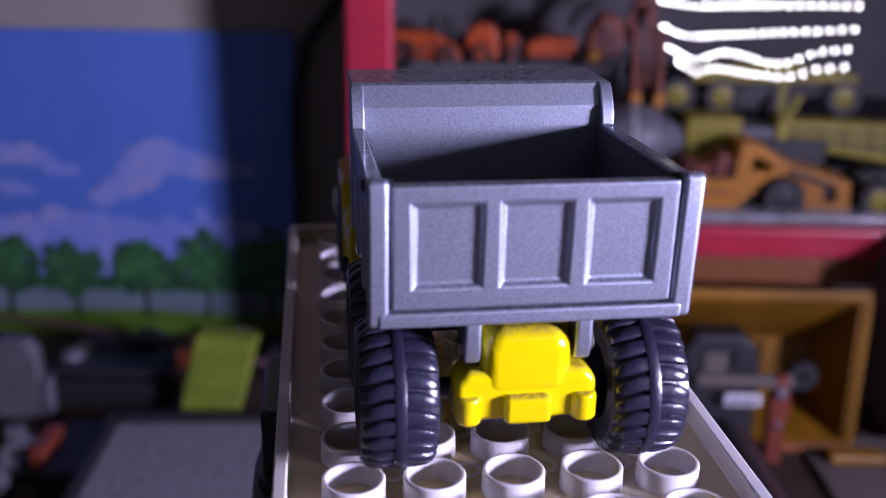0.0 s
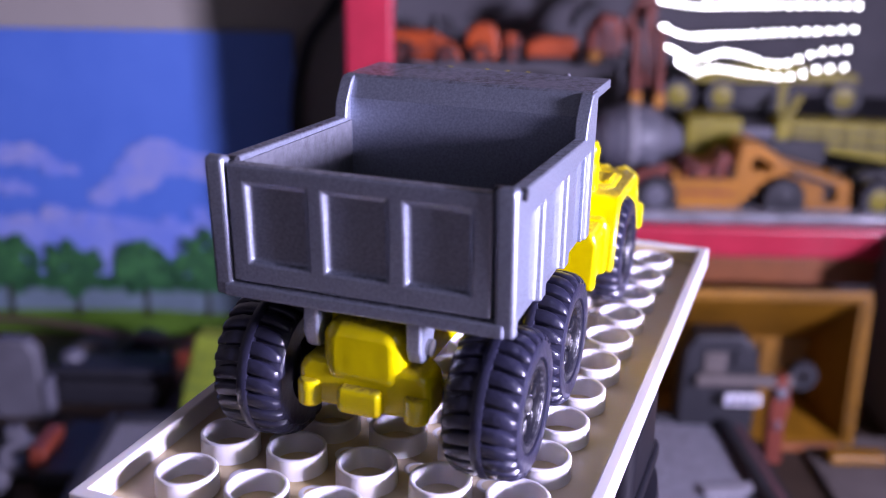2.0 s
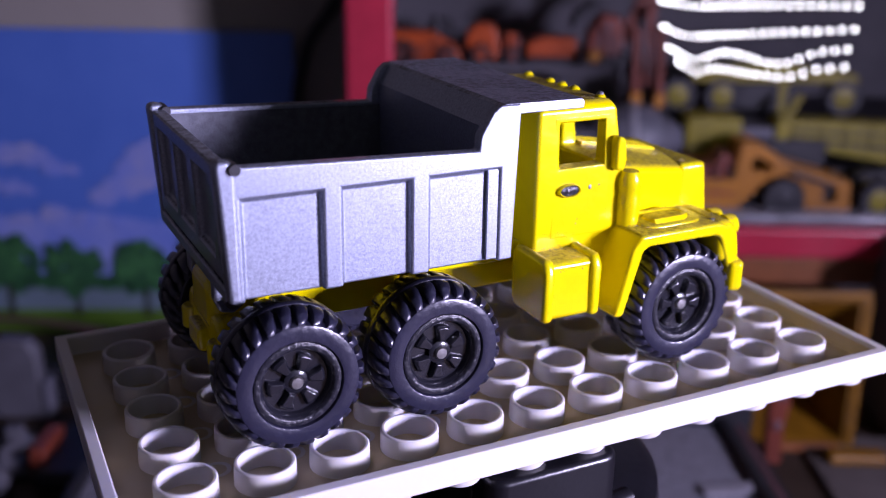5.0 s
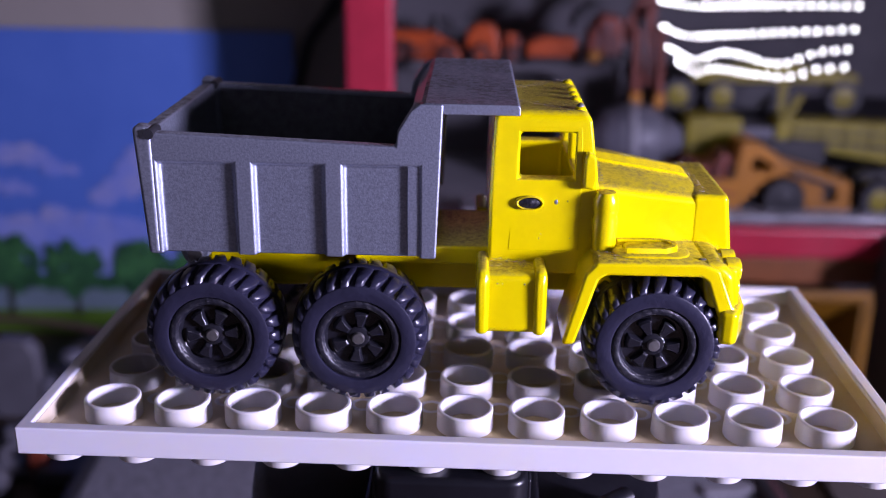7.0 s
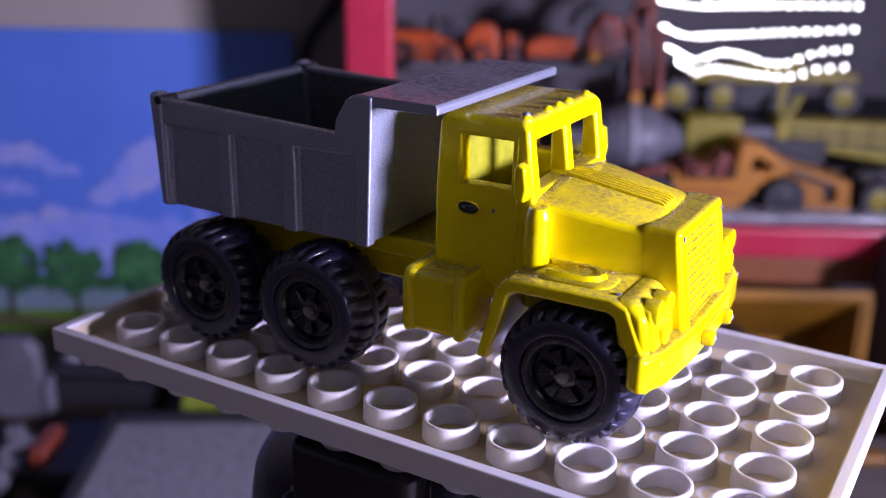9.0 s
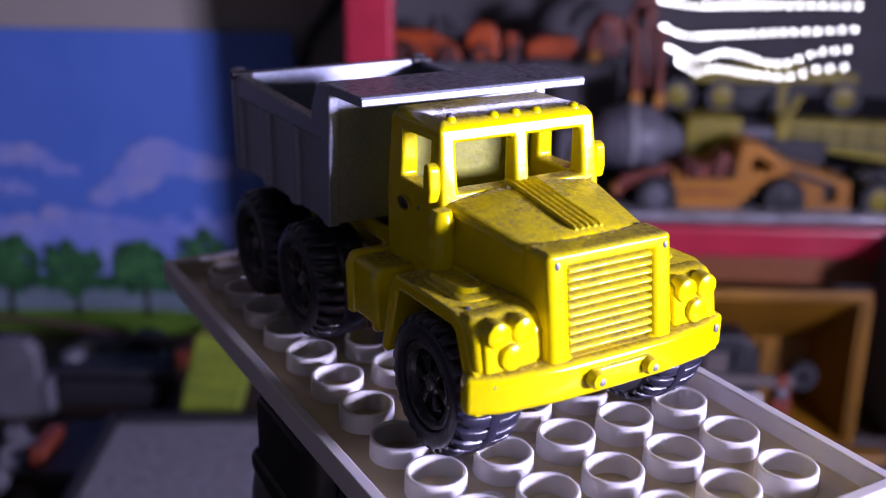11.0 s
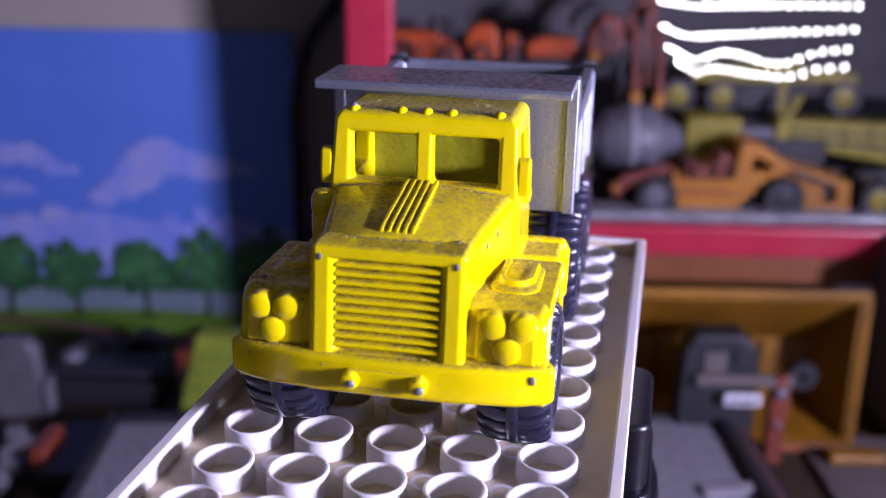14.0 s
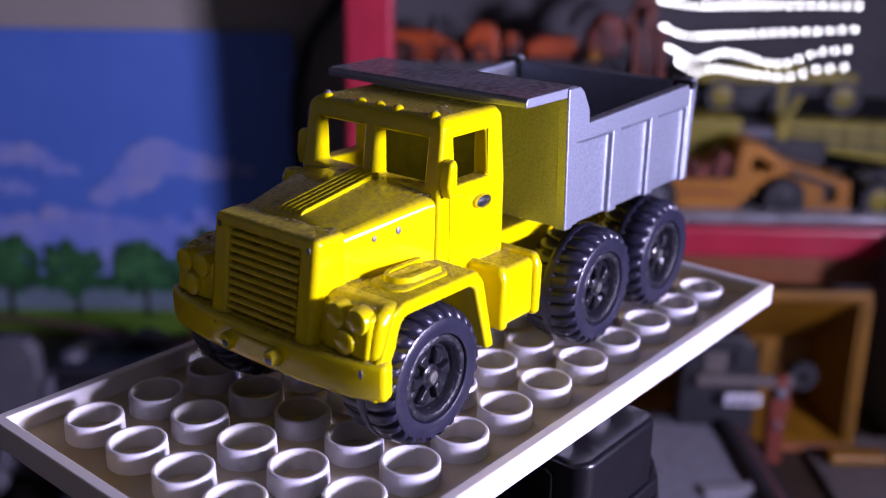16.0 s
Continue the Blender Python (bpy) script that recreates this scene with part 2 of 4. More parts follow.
# ---- truck ----
def wheel_parts(wheel, side):
    """One wheel round the y axis; side is +1 where its outer face looks along +y."""
    s = side
    prof = [(4.72, 3.45), (4.8, 3.68), (5.0, 3.75), (6.25, 3.75), (6.42, 3.66), (6.5, 3.4), (6.75, 2.6), (6.95, 0.6), (6.95, -0.6), (6.75, -2.6),
            (6.5, -3.4), (6.1, -3.75), (3.9, -3.75), (3.9, 3.0), (4.68, 3.0)]
    tyre = part("tyre", lathe(bm_(), [(r, h * s) for r, h in prof], 64, closed=True), RUBBER, wheel, "ribbed black hard plastic tyre")
    lug = bm_()
    n = 26
    for flank in (1, -1):
        for i in range(n):
            a0 = 2 * math.pi * (i + (0.5 if flank < 0 else 0)) / n
            rings = []
            for h, r_in, r_out, sh, wd in ((0.4, 6.8, 7.56, 0.0, 0.092), (1.6, 6.7, 7.58, 0.012, 0.094), (2.7, 6.55, 7.42, 0.045, 0.084),
                                           (3.3, 6.4, 7.12, 0.075, 0.062), (3.62, 6.3, 6.78, 0.092, 0.050)):
                ring = []
                for r, w in ((r_in, wd * 1.18), (r_out - 0.1, wd), (r_out, wd * 0.8)):
                    ring.append((r, a0 + sh - w, a0 + sh + w))
                ring = [(r, lo) for r, lo, hi in ring] + [(r, hi) for r, lo, hi in reversed(ring)]
                rings.append([(r * math.cos(a), flank * h, r * math.sin(a)) for r, a in ring])
            loft(lug, rings)
    part("tread", lug, RUBBER, tyre, angle=50)
    part("centre_rib", lathe(bm_(), [(6.9, -0.62), (7.6, -0.55), (7.7, -0.3), (7.7, 0.3), (7.6, 0.55), (6.9, 0.62)], 56), RUBBER, tyre)
    face = [(4.66, 3.2), (4.0, 3.3), (3.7, 3.1), (3.45, 2.35), (1.3, 2.2), (0.02, 2.2), (0.02, 1.6), (4.6, 1.6)]
    rim = part("rim", lathe(bm_(), [(r, h * s) for r, h in face], 48, closed=True), RIMBLACK, wheel, "glossy black six-spoke rim")
    ring = [(3.72, 3.1), (3.86, 3.42), (4.0, 3.54), (4.4, 3.58), (4.6, 3.46), (4.64, 3.1)]
    part("rim_ring", lathe(bm_(), [(r, h * s) for r, h in ring], 56, closed=True), SCUFF, rim, "scuffed grey edge ring")
    for i in range(6):
        a = 2 * math.pi * i / 6 + 0.2
        b = bm_()
        rings = []
        for h, k in ((2.1, 1.12), (2.75, 1.0), (3.0, 0.72)):
            ring = []
            for u, w in ((1.2, 0.34), (2.3, 0.62), (2.85, 0.84), (3.05, 0.5), (3.05, -0.5), (2.85, -0.84), (2.3, -0.62), (1.2, -0.34)):
                u, w = 2.1 + (u - 2.1) * k, w * k
                ring.append((u * math.cos(a) - w * math.sin(a), h * s, u * math.sin(a) + w * math.cos(a)))
            rings.append(ring)
        loft(b, rings)
        part("spoke", b, RIMBLACK, rim, bevel=0.08, seg=2)
    part("hub_boss", lathe(bm_(), [(1.35, 2.1 * s), (1.3, 2.7 * s), (1.1, 2.85 * s), (0.3, 2.85 * s)], 24), RIMBLACK, rim)
    part("axle_pin", lathe(bm_(), [(0.72, 2.0 * s), (0.72, 3.0 * s), (0.6, 3.2 * s), (0.05, 3.25 * s)], 18), STEEL, wheel, "dull steel axle end")


def build_truck():
    truck = thing("toy_dump_truck", (0, 0, 0), "yellow diecast toy dump truck with silver-grey tipper bed, dusty and chipped", "toy truck")
    # chassis
    ch = bm_()
    box(ch, -31, 27, -4.6, 4.6, 9.6, 15.6)
    chassis = part("chassis", ch, YELLOW, truck, "yellow cast chassis", bevel=0.4)
    b = bm_()
    box(b, -13.5, 3.0, -7.2, 7.2, 13.6, 15.9)
    part("chassis_deck", b, YELLOW, chassis, bevel=0.4)
    for x in (-28.2, -12.0, 20.5):
        part("axle", cyl(bm_(), (x - 0.25, 0, 7.65), 1.1, -9, 9, "y", 16), RUBBER, truck)
    # rear yellow block: rounded hump on a wider cross-piece with three bosses
    b = bm_()
    prism(b, [(-4.4, 9), (4.4, 9), (4.4, 14.2), (3.6, 15.9), (-3.6, 15.9), (-4.4, 14.2)], -34.2, -29, "x")
    part("rear_hump", b, YELLOW, chassis, bevel=1.7, seg=6)
    b = bm_()
    prism(b, [(-6.9, 6.6), (6.9, 6.6), (6.9, 10.6), (5.8, 11.8), (-5.8, 11.8), (-6.9, 10.6)], -34.0, -29.5, "x")
    cross = part("rear_crossmember", b, YELLOW, chassis, bevel=1.3, seg=6)
    part("rear_boss", box(bm_(), -35.2, -33.5, -2.3, 2.3, 6.7, 9.5), YELLOW, cross, bevel=0.6)
    for y in (-5.6, 5.6):
        part("rear_boss", cyl(bm_(), (-33.8, y, 0), 1.25, 6.6, 9.4, "z", 20), YELLOW, cross, bevel=0.4)
    # cab
    base = bm_()
    loft(base, [[(1.9, -10.3, 13.9), (14.0, -10.3, 13.9), (14.0, 10.3, 13.9), (1.9, 10.3, 13.9)],
                [(1.9, -10.3, 24.0), (13.8, -10.3, 24.0), (13.8, 10.3, 24.0), (1.9, 10.3, 24.0)],
                [(2.2, -9.9, 31.6), (12.7, -9.9, 31.6), (12.7, 9.9, 31.6), (2.2, 9.9, 31.6)],
                [(2.8, -9.2, 32.3), (11.9, -9.2, 32.3), (11.9, 9.2, 32.3), (2.8, 9.2, 32.3)]])
    cavity = box(bm_(), 3.6, 11.2, -8.0, 8.0, 15.0, 30.0)
    side = box(bm_(), 5.1, 11.2, -14, 14, 24.9, 30.0)
    front = box(bm_(), 9.0, 18, 0.95, 8.0, 24.9, 30.0)
    box(front, 9.0, 18, -8.0, -0.95, 24.9, 30.0)
    cab = part("cab", carve(base, [cavity, side, front]), YELLOW, truck, "yellow cab with open windows", bevel=0.55, seg=4)
    # panel added on the back wall; the cab's shade is put into a darker yellow
    part("cab_shade_panel", box(bm_(), 3.5, 3.8, -7.9, 7.9, 15.1, 29.9), SHADEYELLOW, cab, "darker greenish yellow back panel, cab shade put into its colour")
    for s in (-1, 1):
        slab = prism(bm_(), [(4.1, 16.7), (11.9, 16.7), (11.9, 24.4), (11.75, 30.7), (4.3, 30.7)], *sorted((s * 9.7, s * 10.38)))
        for v in slab.verts:
            if abs(v.co.y) > 10 and v.co.z > 24:
                v.co.y -= s * 0.4 * (v.co.z - 24.4) / 6.3
        hole = box(bm_(), 4.95, 11.1, -14, 14, 24.65, 30.15)
        part("door", carve(slab, [hole]), YELLOW, cab, bevel=0.2, seg=3)
    for s in (-1, 1):
        b = bm_()
        prism(b, [(11.9, 24.3), (13.2, 24.0), (13.5, 25.5), (13.2, 27.9), (12.2, 28.3), (11.9, 27.5)], *sorted((s * 10.0, s * 11.5)))
        part("mirror", b, YELLOW, cab, bevel=0.4)
        b = bm_()
        lathe(b, [(1.0, 0), (1.0, 0.3), (0.8, 0.42), (0.02, 0.42)], 20, "y", (0, 0, 0))
        bmesh.ops.scale(b, vec=(1.3, s, 0.62), verts=b.verts)
        bmesh.ops.recalc_face_normals(b, faces=b.faces)
        hd = part("door_handle", b, SCUFF, cab, "small oval black door handle badge", at=(6.3, s * 10.25, 22.3))
        b = bm_()
        lathe(b, [(0.98, 0), (1.22, 0), (1.2, 0.42), (1.08, 0.56), (0.97, 0.45)], 22, "y", closed=True)
        bmesh.ops.scale(b, vec=(1.3, s, 0.66), verts=b.verts)
        bmesh.ops.recalc_face_normals(b, faces=b.faces)
        part("badge_rim", b, YELLOW, hd)
        b = bm_()
        lathe(b, [(0.55, 0.42), (0.35, 0.52), (0.02, 0.52)], 12, "y")
        bmesh.ops.scale(b, vec=(1.0, s, 0.6), verts=b.verts)
        bmesh.ops.recalc_face_normals(b, faces=b.faces)
        part("badge_centre", b, SCUFF, hd)
        b = bm_()
        box(b, 4.75, 5.5, *sorted((s * 10.1, s * 10.55)), 21.9, 22.7)
        part("handle_stub", b, YELLOW, cab, bevel=0.15)
    for y, m in ((-8.0, CHIP), (-2.75, YELLOW), (0, YELLOW), (2.7, YELLOW), (7.8, YELLOW)):
        b = bm_()
        dome(b, (11.5, y, 32.0), 0.72, 0.75, "z", 18)
        lamp = part("roof_light", b, YELLOW, cab)
        if m is CHIP:
            part("chipped_tip", dome(bm_(), (11.5, y, 32.54), 0.45, 0.4, "z", 14), CHIP, lamp)
    # hood and nose
    def ring(x, w, ze, zc, zb):
        return [(x, -w, zb), (x, -w, ze - 0.6), (x, -w * 0.93, ze), (x, -w * 0.45, zc - 0.12), (x, 0, zc), (x, w * 0.45, zc - 0.12), (x, w * 0.93, ze), (x, w, ze - 0.6), (x, w, zb)]
    b = bm_()
    loft(b, [ring(13.0, 10.1, 24.2, 25.0, 12), ring(15.0, 9.7, 24.1, 24.9, 12), ring(25.0, 7.65, 22.5, 23.35, 12), ring(25.8, 7.6, 22.1, 22.75, 12)])
    hood = part("hood", b, YELLOW, truck, "dusty yellow bonnet", bevel=0.7, seg=4)
    for i in range(5):
        y = -1.55 + 0.78 * i
        b = bm_()
        prism(b, [(13.6, 24.3), (25.0, 22.7), (25.2, 23.4), (24.7, 23.7), (14.2, 25.4), (13.6, 25.4)], y - 0.22, y + 0.22)
        part("hood_rib", b, YELLOW, hood, bevel=0.14, seg=2)
    base = bm_()
    prism(base, [(24.6, 10.0), (30.45, 10.0), (28.75, 22.7), (24.6, 22.75)], -7.7, 7.7)
    cut = bm_()
    prism(cut, [(28.7, 12.3), (33, 12.3), (33, 21.3), (27.4, 21.3)], -5.15, 5.15)
    nose = part("radiator_surround", carve(base, [cut]), YELLOW, truck, bevel=0.75, seg=5)
    for i in range(10):
        z = 12.95 + 0.87 * i
        x = 29.3 - 1.1 * (z - 12.45) / 9
        b = bm_()
        prism(b, [(x - 1.4, z - 0.4), (x + 0.1, z - 0.36), (x + 0.5, z - 0.22), (x + 0.62, z), (x + 0.4, z + 0.25), (x - 0.1, z + 0.36), (x - 1.4, z + 0.42)], -5.15, 5.15)
        part("grille_slat", b, YELLOW, nose, bevel=0.1, seg=2)
    # fenders
    for s in (-1, 1):
        outer = [(10.1, 7.9), (12.2, 16.2), (13.4, 17.6), (24.8, 17.7), (26.6, 17.0), (28.3, 12.9), (29.0, 12.3), (29.2, 8.4), (28.0, 8.3), (26.9, 11.4), (25.3, 15.6), (24.6, 16.1), (14.6, 16.1), (13.8, 15.6), (11.5, 7.9)]
        b = bm_()
        prism(b, [(x, z - 0.3) for x, z in outer], *sorted((s * 7.0, s * 15.5)))
        fender = part("fender", b, YELLOW, truck, "yellow front mudguard, dusty on top", bevel=0.7, seg=4)
        for hw, hd, z1 in ((4.4, 2.55, 18.0), (3.1, 1.5, 18.38)):
            b = bm_()
            loft(b, [[(19.6 + x, s * (11.4 + y), z) for x, y in rounded(hw - g, hd - g, min(hd - g, 1.9) * 0.95)] for z, g in ((17.0, 0.0), (z1 - 0.5, 0.12), (z1 - 0.3, 0.5))])
            mound = part("fender_step", b, YELLOW, fender, bevel=0.15, seg=3, angle=60)
        u = bm_()
        loop = [(16.2, 9.9), (20.9, 9.9), (21.9, 10.3), (22.3, 11.2), (22.0, 12.2), (21.0, 12.8), (16.8, 12.9)]
        rings = []
        for k, (x, y) in enumerate(loop):
            p, q = loop[max(k - 1, 0)], loop[min(k + 1, len(loop) - 1)]
            d = Vector((q[0] - p[0], q[1] - p[1])).normalized()
            rings.append([(x - d.y * w, s * (y + d.x * w), z) for w, z in ((-0.5, 17.7), (-0.25, 18.22), (0.25, 18.22), (0.5, 17.7))])
        part("fender_ridge", loft(u, rings), YELLOW, mound, angle=60)
        b = bm_()
        prism(b, [(25.6, 12.0), (29.0, 12.0), (28.3, 16.0), (27.0, 17.35), (24.6, 17.35)], *sorted((s * 7.0, s * 15.3)))
        panel = part("headlight_panel", b, YELLOW, fender, bevel=1.0, seg=5)
        b = bm_()
        prism(b, [(27.3, 12.2), (29.3, 12.2), (28.7, 16.5), (27.3, 16.8)], *sorted((s * 8.5, s * 14.5)))
        part("headlight_bed", b, YELLOW, panel, bevel=0.5, seg=3)
        for y, z in ((12.95, 15.95), (10.2, 15.95), (11.6, 13.6)):
            x = 28.6 - 0.145 * (z - 13.55)
            b = bm_()
            lathe(b, [(1.34, -0.6), (1.36, 0.65), (1.26, 0.9), (1.0, 1.04), (0.02, 1.1)], 24, "x")
            part("headlight", b, YELLOW, panel, at=(x, s * y, z))
    # bumper
    b = bm_()
    prism(b, [(26.9, -15.9), (28.7, -16.4), (30.2, -13.0), (30.9, -6.5), (31.0, 0), (30.9, 6.5), (30.2, 13.0), (28.7, 16.4), (26.9, 15.9)], 8.2, 12.2, "z")
    bumper = part("bumper", b, YELLOW, truck, "chipped yellow front bumper", bevel=0.7, seg=4)
    part("tow_plate", box(bm_(), 30.6, 31.35, -3.6, 4.1, 9.3, 11.2), YELLOW, bumper, bevel=0.3)
    for y in (-3.1, 3.6):
        b = bm_()
        lathe(b, [(0.95, 0), (0.95, 0.7), (0.75, 1.1), (0.02, 1.25)], 20, "x", (31.0, y, 10.2))
        nub = part("tow_hook", b, YELLOW, bumper)
        part("worn_tip", dome(bm_(), (32.0, y + 0.2, 10.1), 0.5, 0.33, "x", 14), CHIP, nub, "paint worn to grey metal")
    # air cleaner on the driver's off side
    b = bm_()
    lathe(b, [(1.35, 17.3), (1.4, 20.8), (1.25, 21.3), (1.4, 21.8), (1.4, 22.9), (1.0, 23.8), (0.02, 24.0)], 24, "z", (14.6, -10.7, 0))
    part("air_cleaner", b, YELLOW, truck)
    # side tanks with upright end ribs
    for s in (-1, 1):
        b = bm_()
        box(b, 0.9, 7.9, *sorted((s * 7.0, s * 14.6)), 8.4, 15.4)
        tank = part("side_tank", b, YELLOW, truck, "yellow boxy side tank", bevel=0.8)
        for x in (0.6, 6.9):
            b = bm_()
            prism(b, [(s * 8, 8.3), (s * 15.1, 8.3), (s * 15.3, 14.4), (s * 14.6, 15.9), (s * 8, 15.9)], x, x + 1.45, "x")
            part("tank_rib", b, YELLOW, tank, bevel=0.65, seg=4)
    # tipper bed
    bed = new("tipper_bed")
    bed.empty_display_size = 0.01
    bed.parent = truck
    tagged(bed, "silver-grey painted metal tipper bed")
    for s in (-1, 1):
        base = bm_()
        prism(base, [(-34.6, 17.1), (-3.8, 17.1), (-3.2, 33.2), (-3.2, 33.9), (-5.6, 33.9), (-6.5, 33.3), (-7.9, 31.0), (-8.1, 29.4), (-33.2, 30.4), (-35.0, 31.0), (-35.3, 30.6)], *sorted((s * 13.5, s * 15.0)))
        cut = bm_()
        for a, c in ((-33.2, -25.0), (-23.15, -15.6), (-13.7, -5.5)):
            rings = []
            for y, g in ((15.6, -0.25), (14.3, 0.28)):
                rings.append([(a + g, s * y, 15), (c - g, s * y, 15), (c - g, s * y, 27.35 - g), (a + g, s * y, 27.35 - g)])
            loft(cut, rings)
        part("bed_side", carve(base, [cut]), SILVER, bed, bevel=0.36, seg=4)
    b = bm_()
    prism(b, [(-6.9, 17.3), (-6.9, 31.5), (-5.5, 33.75), (-5.0, 34.0), (4.5, 33.9), (4.75, 33.5), (4.7, 32.8), (-3.3, 32.8), (-3.5, 32.6), (-4.1, 17.3)], -14.75, 14.75)
    part("headboard_canopy", b, SILVER, bed, "dusty grey headboard with flat cab canopy", bevel=0.42, seg=4, angle=20)
    # panels added inside both walls; their shade is put into a duller grey
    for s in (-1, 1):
        part("bed_shade_panel", prism(bm_(), [(-33.0, 18.3), (-6.8, 18.3), (-6.8, 28.9), (-8.6, 28.9), (-33.0, 29.8)], *sorted((s * 13.3, s * 13.52))), INNERSHADE, bed, "dull grey inner panel, bed shade put into its colour")
    part("bed_floor", box(bm_(), -34.2, -5, -13.6, 13.6, 17.0, 18.3), NEARBLACK, bed, "near-black bed floor, much darker than the sides", bevel=0.2)
    base = bm_()
    prism(base, [(-34.75, 18.8), (-33.4, 18.8), (-33.6, 30.5), (-35.15, 30.5)], -12.95, 12.95)
    cut = bm_()
    for y in (-11.1, -3.15, 4.8):
        y1 = y + 6.3
        loft(cut, [[(-35.6, y - 0.3, 20.5), (-35.6, y1 + 0.3, 20.5), (-35.6, y1 + 0.3, 29.1), (-35.6, y - 0.3, 29.1)],
                   [(-34.2, y + 0.3, 21.1), (-34.2, y1 - 0.3, 21.1), (-34.45, y1 - 0.3, 28.5), (-34.45, y + 0.3, 28.5)]])
    part("tailgate", carve(base, [cut]), SILVER, bed, "grey tailgate with three sunk panels", bevel=0.3, seg=4)
    part("tailgate_sill", box(bm_(), -34.9, -33.4, -14.2, 14.2, 17.05, 18.55), SILVER, bed, bevel=0.35)
    for s in (-1, 1):
        b = bm_()
        prism(b, [(-34.7, 17.05), (-33.4, 17.05), (-33.4, 30.6), (-34.2, 31.15), (-35.3, 31.1), (-35.45, 30.5)], *sorted((s * 13.15, s * 15.15)))
        part("corner_post", b, SILVER, bed, bevel=0.62, seg=5)
        part("hinge_pin", cyl(bm_(), (-33.6, 0, 30.3), 0.55, s * 12.6, s * 15.5, "y", 14), DARKP, bed)
        b = bm_()
        prism(b, [(-34.0, 17.2), (-29.5, 17.2), (-30.8, 13.2), (-32.0, 12.3), (-33.4, 12.6), (-34.0, 14.0)], *sorted((s * 4.5, s * 6.1)))
        br = part("hinge_bracket", b, SILVER, bed, bevel=0.35)
        part("pivot_pin", cyl(bm_(), (-32.2, 0, 13.9), 0.85, s * 6.0, s * 6.6, "y", 18), STEEL, br)
    # wheels
    for x in (20.5, -12.0, -28.2):
        for s in (-1, 1):
            w = new("wheel")
            w.empty_display_size = 0.005
            w.parent = truck
            w.location = ((x - 0.25) * MM, s * 12.15 * MM, 7.65 * MM)
            w.rotation_euler[1] = 0.37 * x + s
            tagged(w, "black ribbed toy wheel with scuffed rim")
            wheel_parts(w, s)
    # chipped paint spots
    for x, y, z, r, axis in ((28.98, -6.6, 21.6, 0.32, 0), (28.98, 6.7, 21.6, 0.3, 0), (24.9, -13.9, 17.42, 0.45, 2), (29.9, 14.2, 11.2, 0.4, 0), (25.2, 6.2, 22.8, 0.28, 2),
                             (29.85, -13.7, 11.2, 0.2, 0), (9.2, -10.36, 22.4, 0.22, 1), (21.5, 8.42, 21.3, 0.26, 1), (18.5, 9.0, 21.6, 0.34, 1)):
        b = bm_()
        bmesh.ops.create_icosphere(b, subdivisions=2, radius=r)
        flat = [1.0, 0.8, 1.25]
        flat[axis] = 0.22
        bmesh.ops.scale(b, vec=flat, verts=b.verts)
        part("paint_chip", b, CHIP, truck, "grey paint chip", at=(x, y, z))
    # lint and dust caught on the ledges
    rnd = random.Random(17)
    verts, faces = [], []
    ledges = []
    for s in (-1, 1):
        ledges += [((14.3, s * 1.8, 24.95), (14.0, s * 9.3, 24.25), 130, 0.5), ((14.8, s * 9.9, 17.45), (24.6, s * 8.2, 17.45), 150, 0.7), ((14.0, s * 10.5, 17.45), (16.0, s * 14.6, 17.45), 70, 0.8),
                   ((29.8, s * 1.0, 12.25), (29.0, s * 14.6, 12.25), 90, 0.45), ((2.4, s * 11.0, 15.95), (6.8, s * 11.2, 15.5), 80, 1.4), ((4.0, s * 3.5, 32.35), (10.5, s * 8.6, 32.3), 50, 0.7),
                   ((27.6, s * 8.8, 16.95), (27.2, s * 14.0, 17.0), 60, 0.4), ((25.9, s * 0.5, 22.75), (25.9, s * 7.2, 22.75), 50, 0.5), ((5.2, s * 9.2, 24.75), (11.0, s * 9.2, 24.75), 30, 0.3)]
    for a, c, n, wide in ledges:
        for k in range(n):
            u = rnd.random()
            p = Vector(a).lerp(Vector(c), u) + Vector((rnd.gauss(0, wide * 0.6), rnd.gauss(0, wide * 0.6), rnd.uniform(0.0, 0.10)))
            turn, rise, length = rnd.uniform(0, 6.283), rnd.uniform(-0.15, 0.3), rnd.uniform(0.12, 0.5)
            d = Vector((math.cos(turn), math.sin(turn), rise)) * length
            w = Vector((-math.sin(turn), math.cos(turn), 0)) * rnd.uniform(0.02, 0.045)
            i0 = len(verts)
            verts += [(p - w) * MM, (p + w) * MM, (p + Vector((0, 0, 0.05))) * MM, (p + d) * MM]
            faces += [(i0, i0 + 1, i0 + 2), (i0, i0 + 3, i0 + 1), (i0 + 1, i0 + 3, i0 + 2), (i0 + 2, i0 + 3, i0)]
    me = bpy.data.meshes.new("lint")
    me.from_pydata(verts, [], faces)
    me.materials.append(LINT)
    lint = new("lint", me)
    lint.parent = truck
    tagged(lint, "beige lint caught on the ledges", kind="stuff")
    # small pits and specks in the enamel of doors and bonnet sides
    rnd = random.Random(5)
    for k in range(0, 26, 2):
        b = bm_()
        bmesh.ops.create_icosphere(b, subdivisions=1, radius=rnd.uniform(0.05, 0.11))
        s = rnd.choice((-1, 1))
        if k < 12:
            at = (rnd.uniform(5, 11.5), s * 10.36, rnd.uniform(17.5, 24))
        elif k < 20:
            at = (rnd.uniform(2, 7), s * 14.6, rnd.uniform(9.5, 14.5))
        else:
            at = (30.95, s * rnd.uniform(5, 6.5), rnd.uniform(9.5, 12))
        part("paint_speck", b, CHIP, truck, at=at)
    return truck


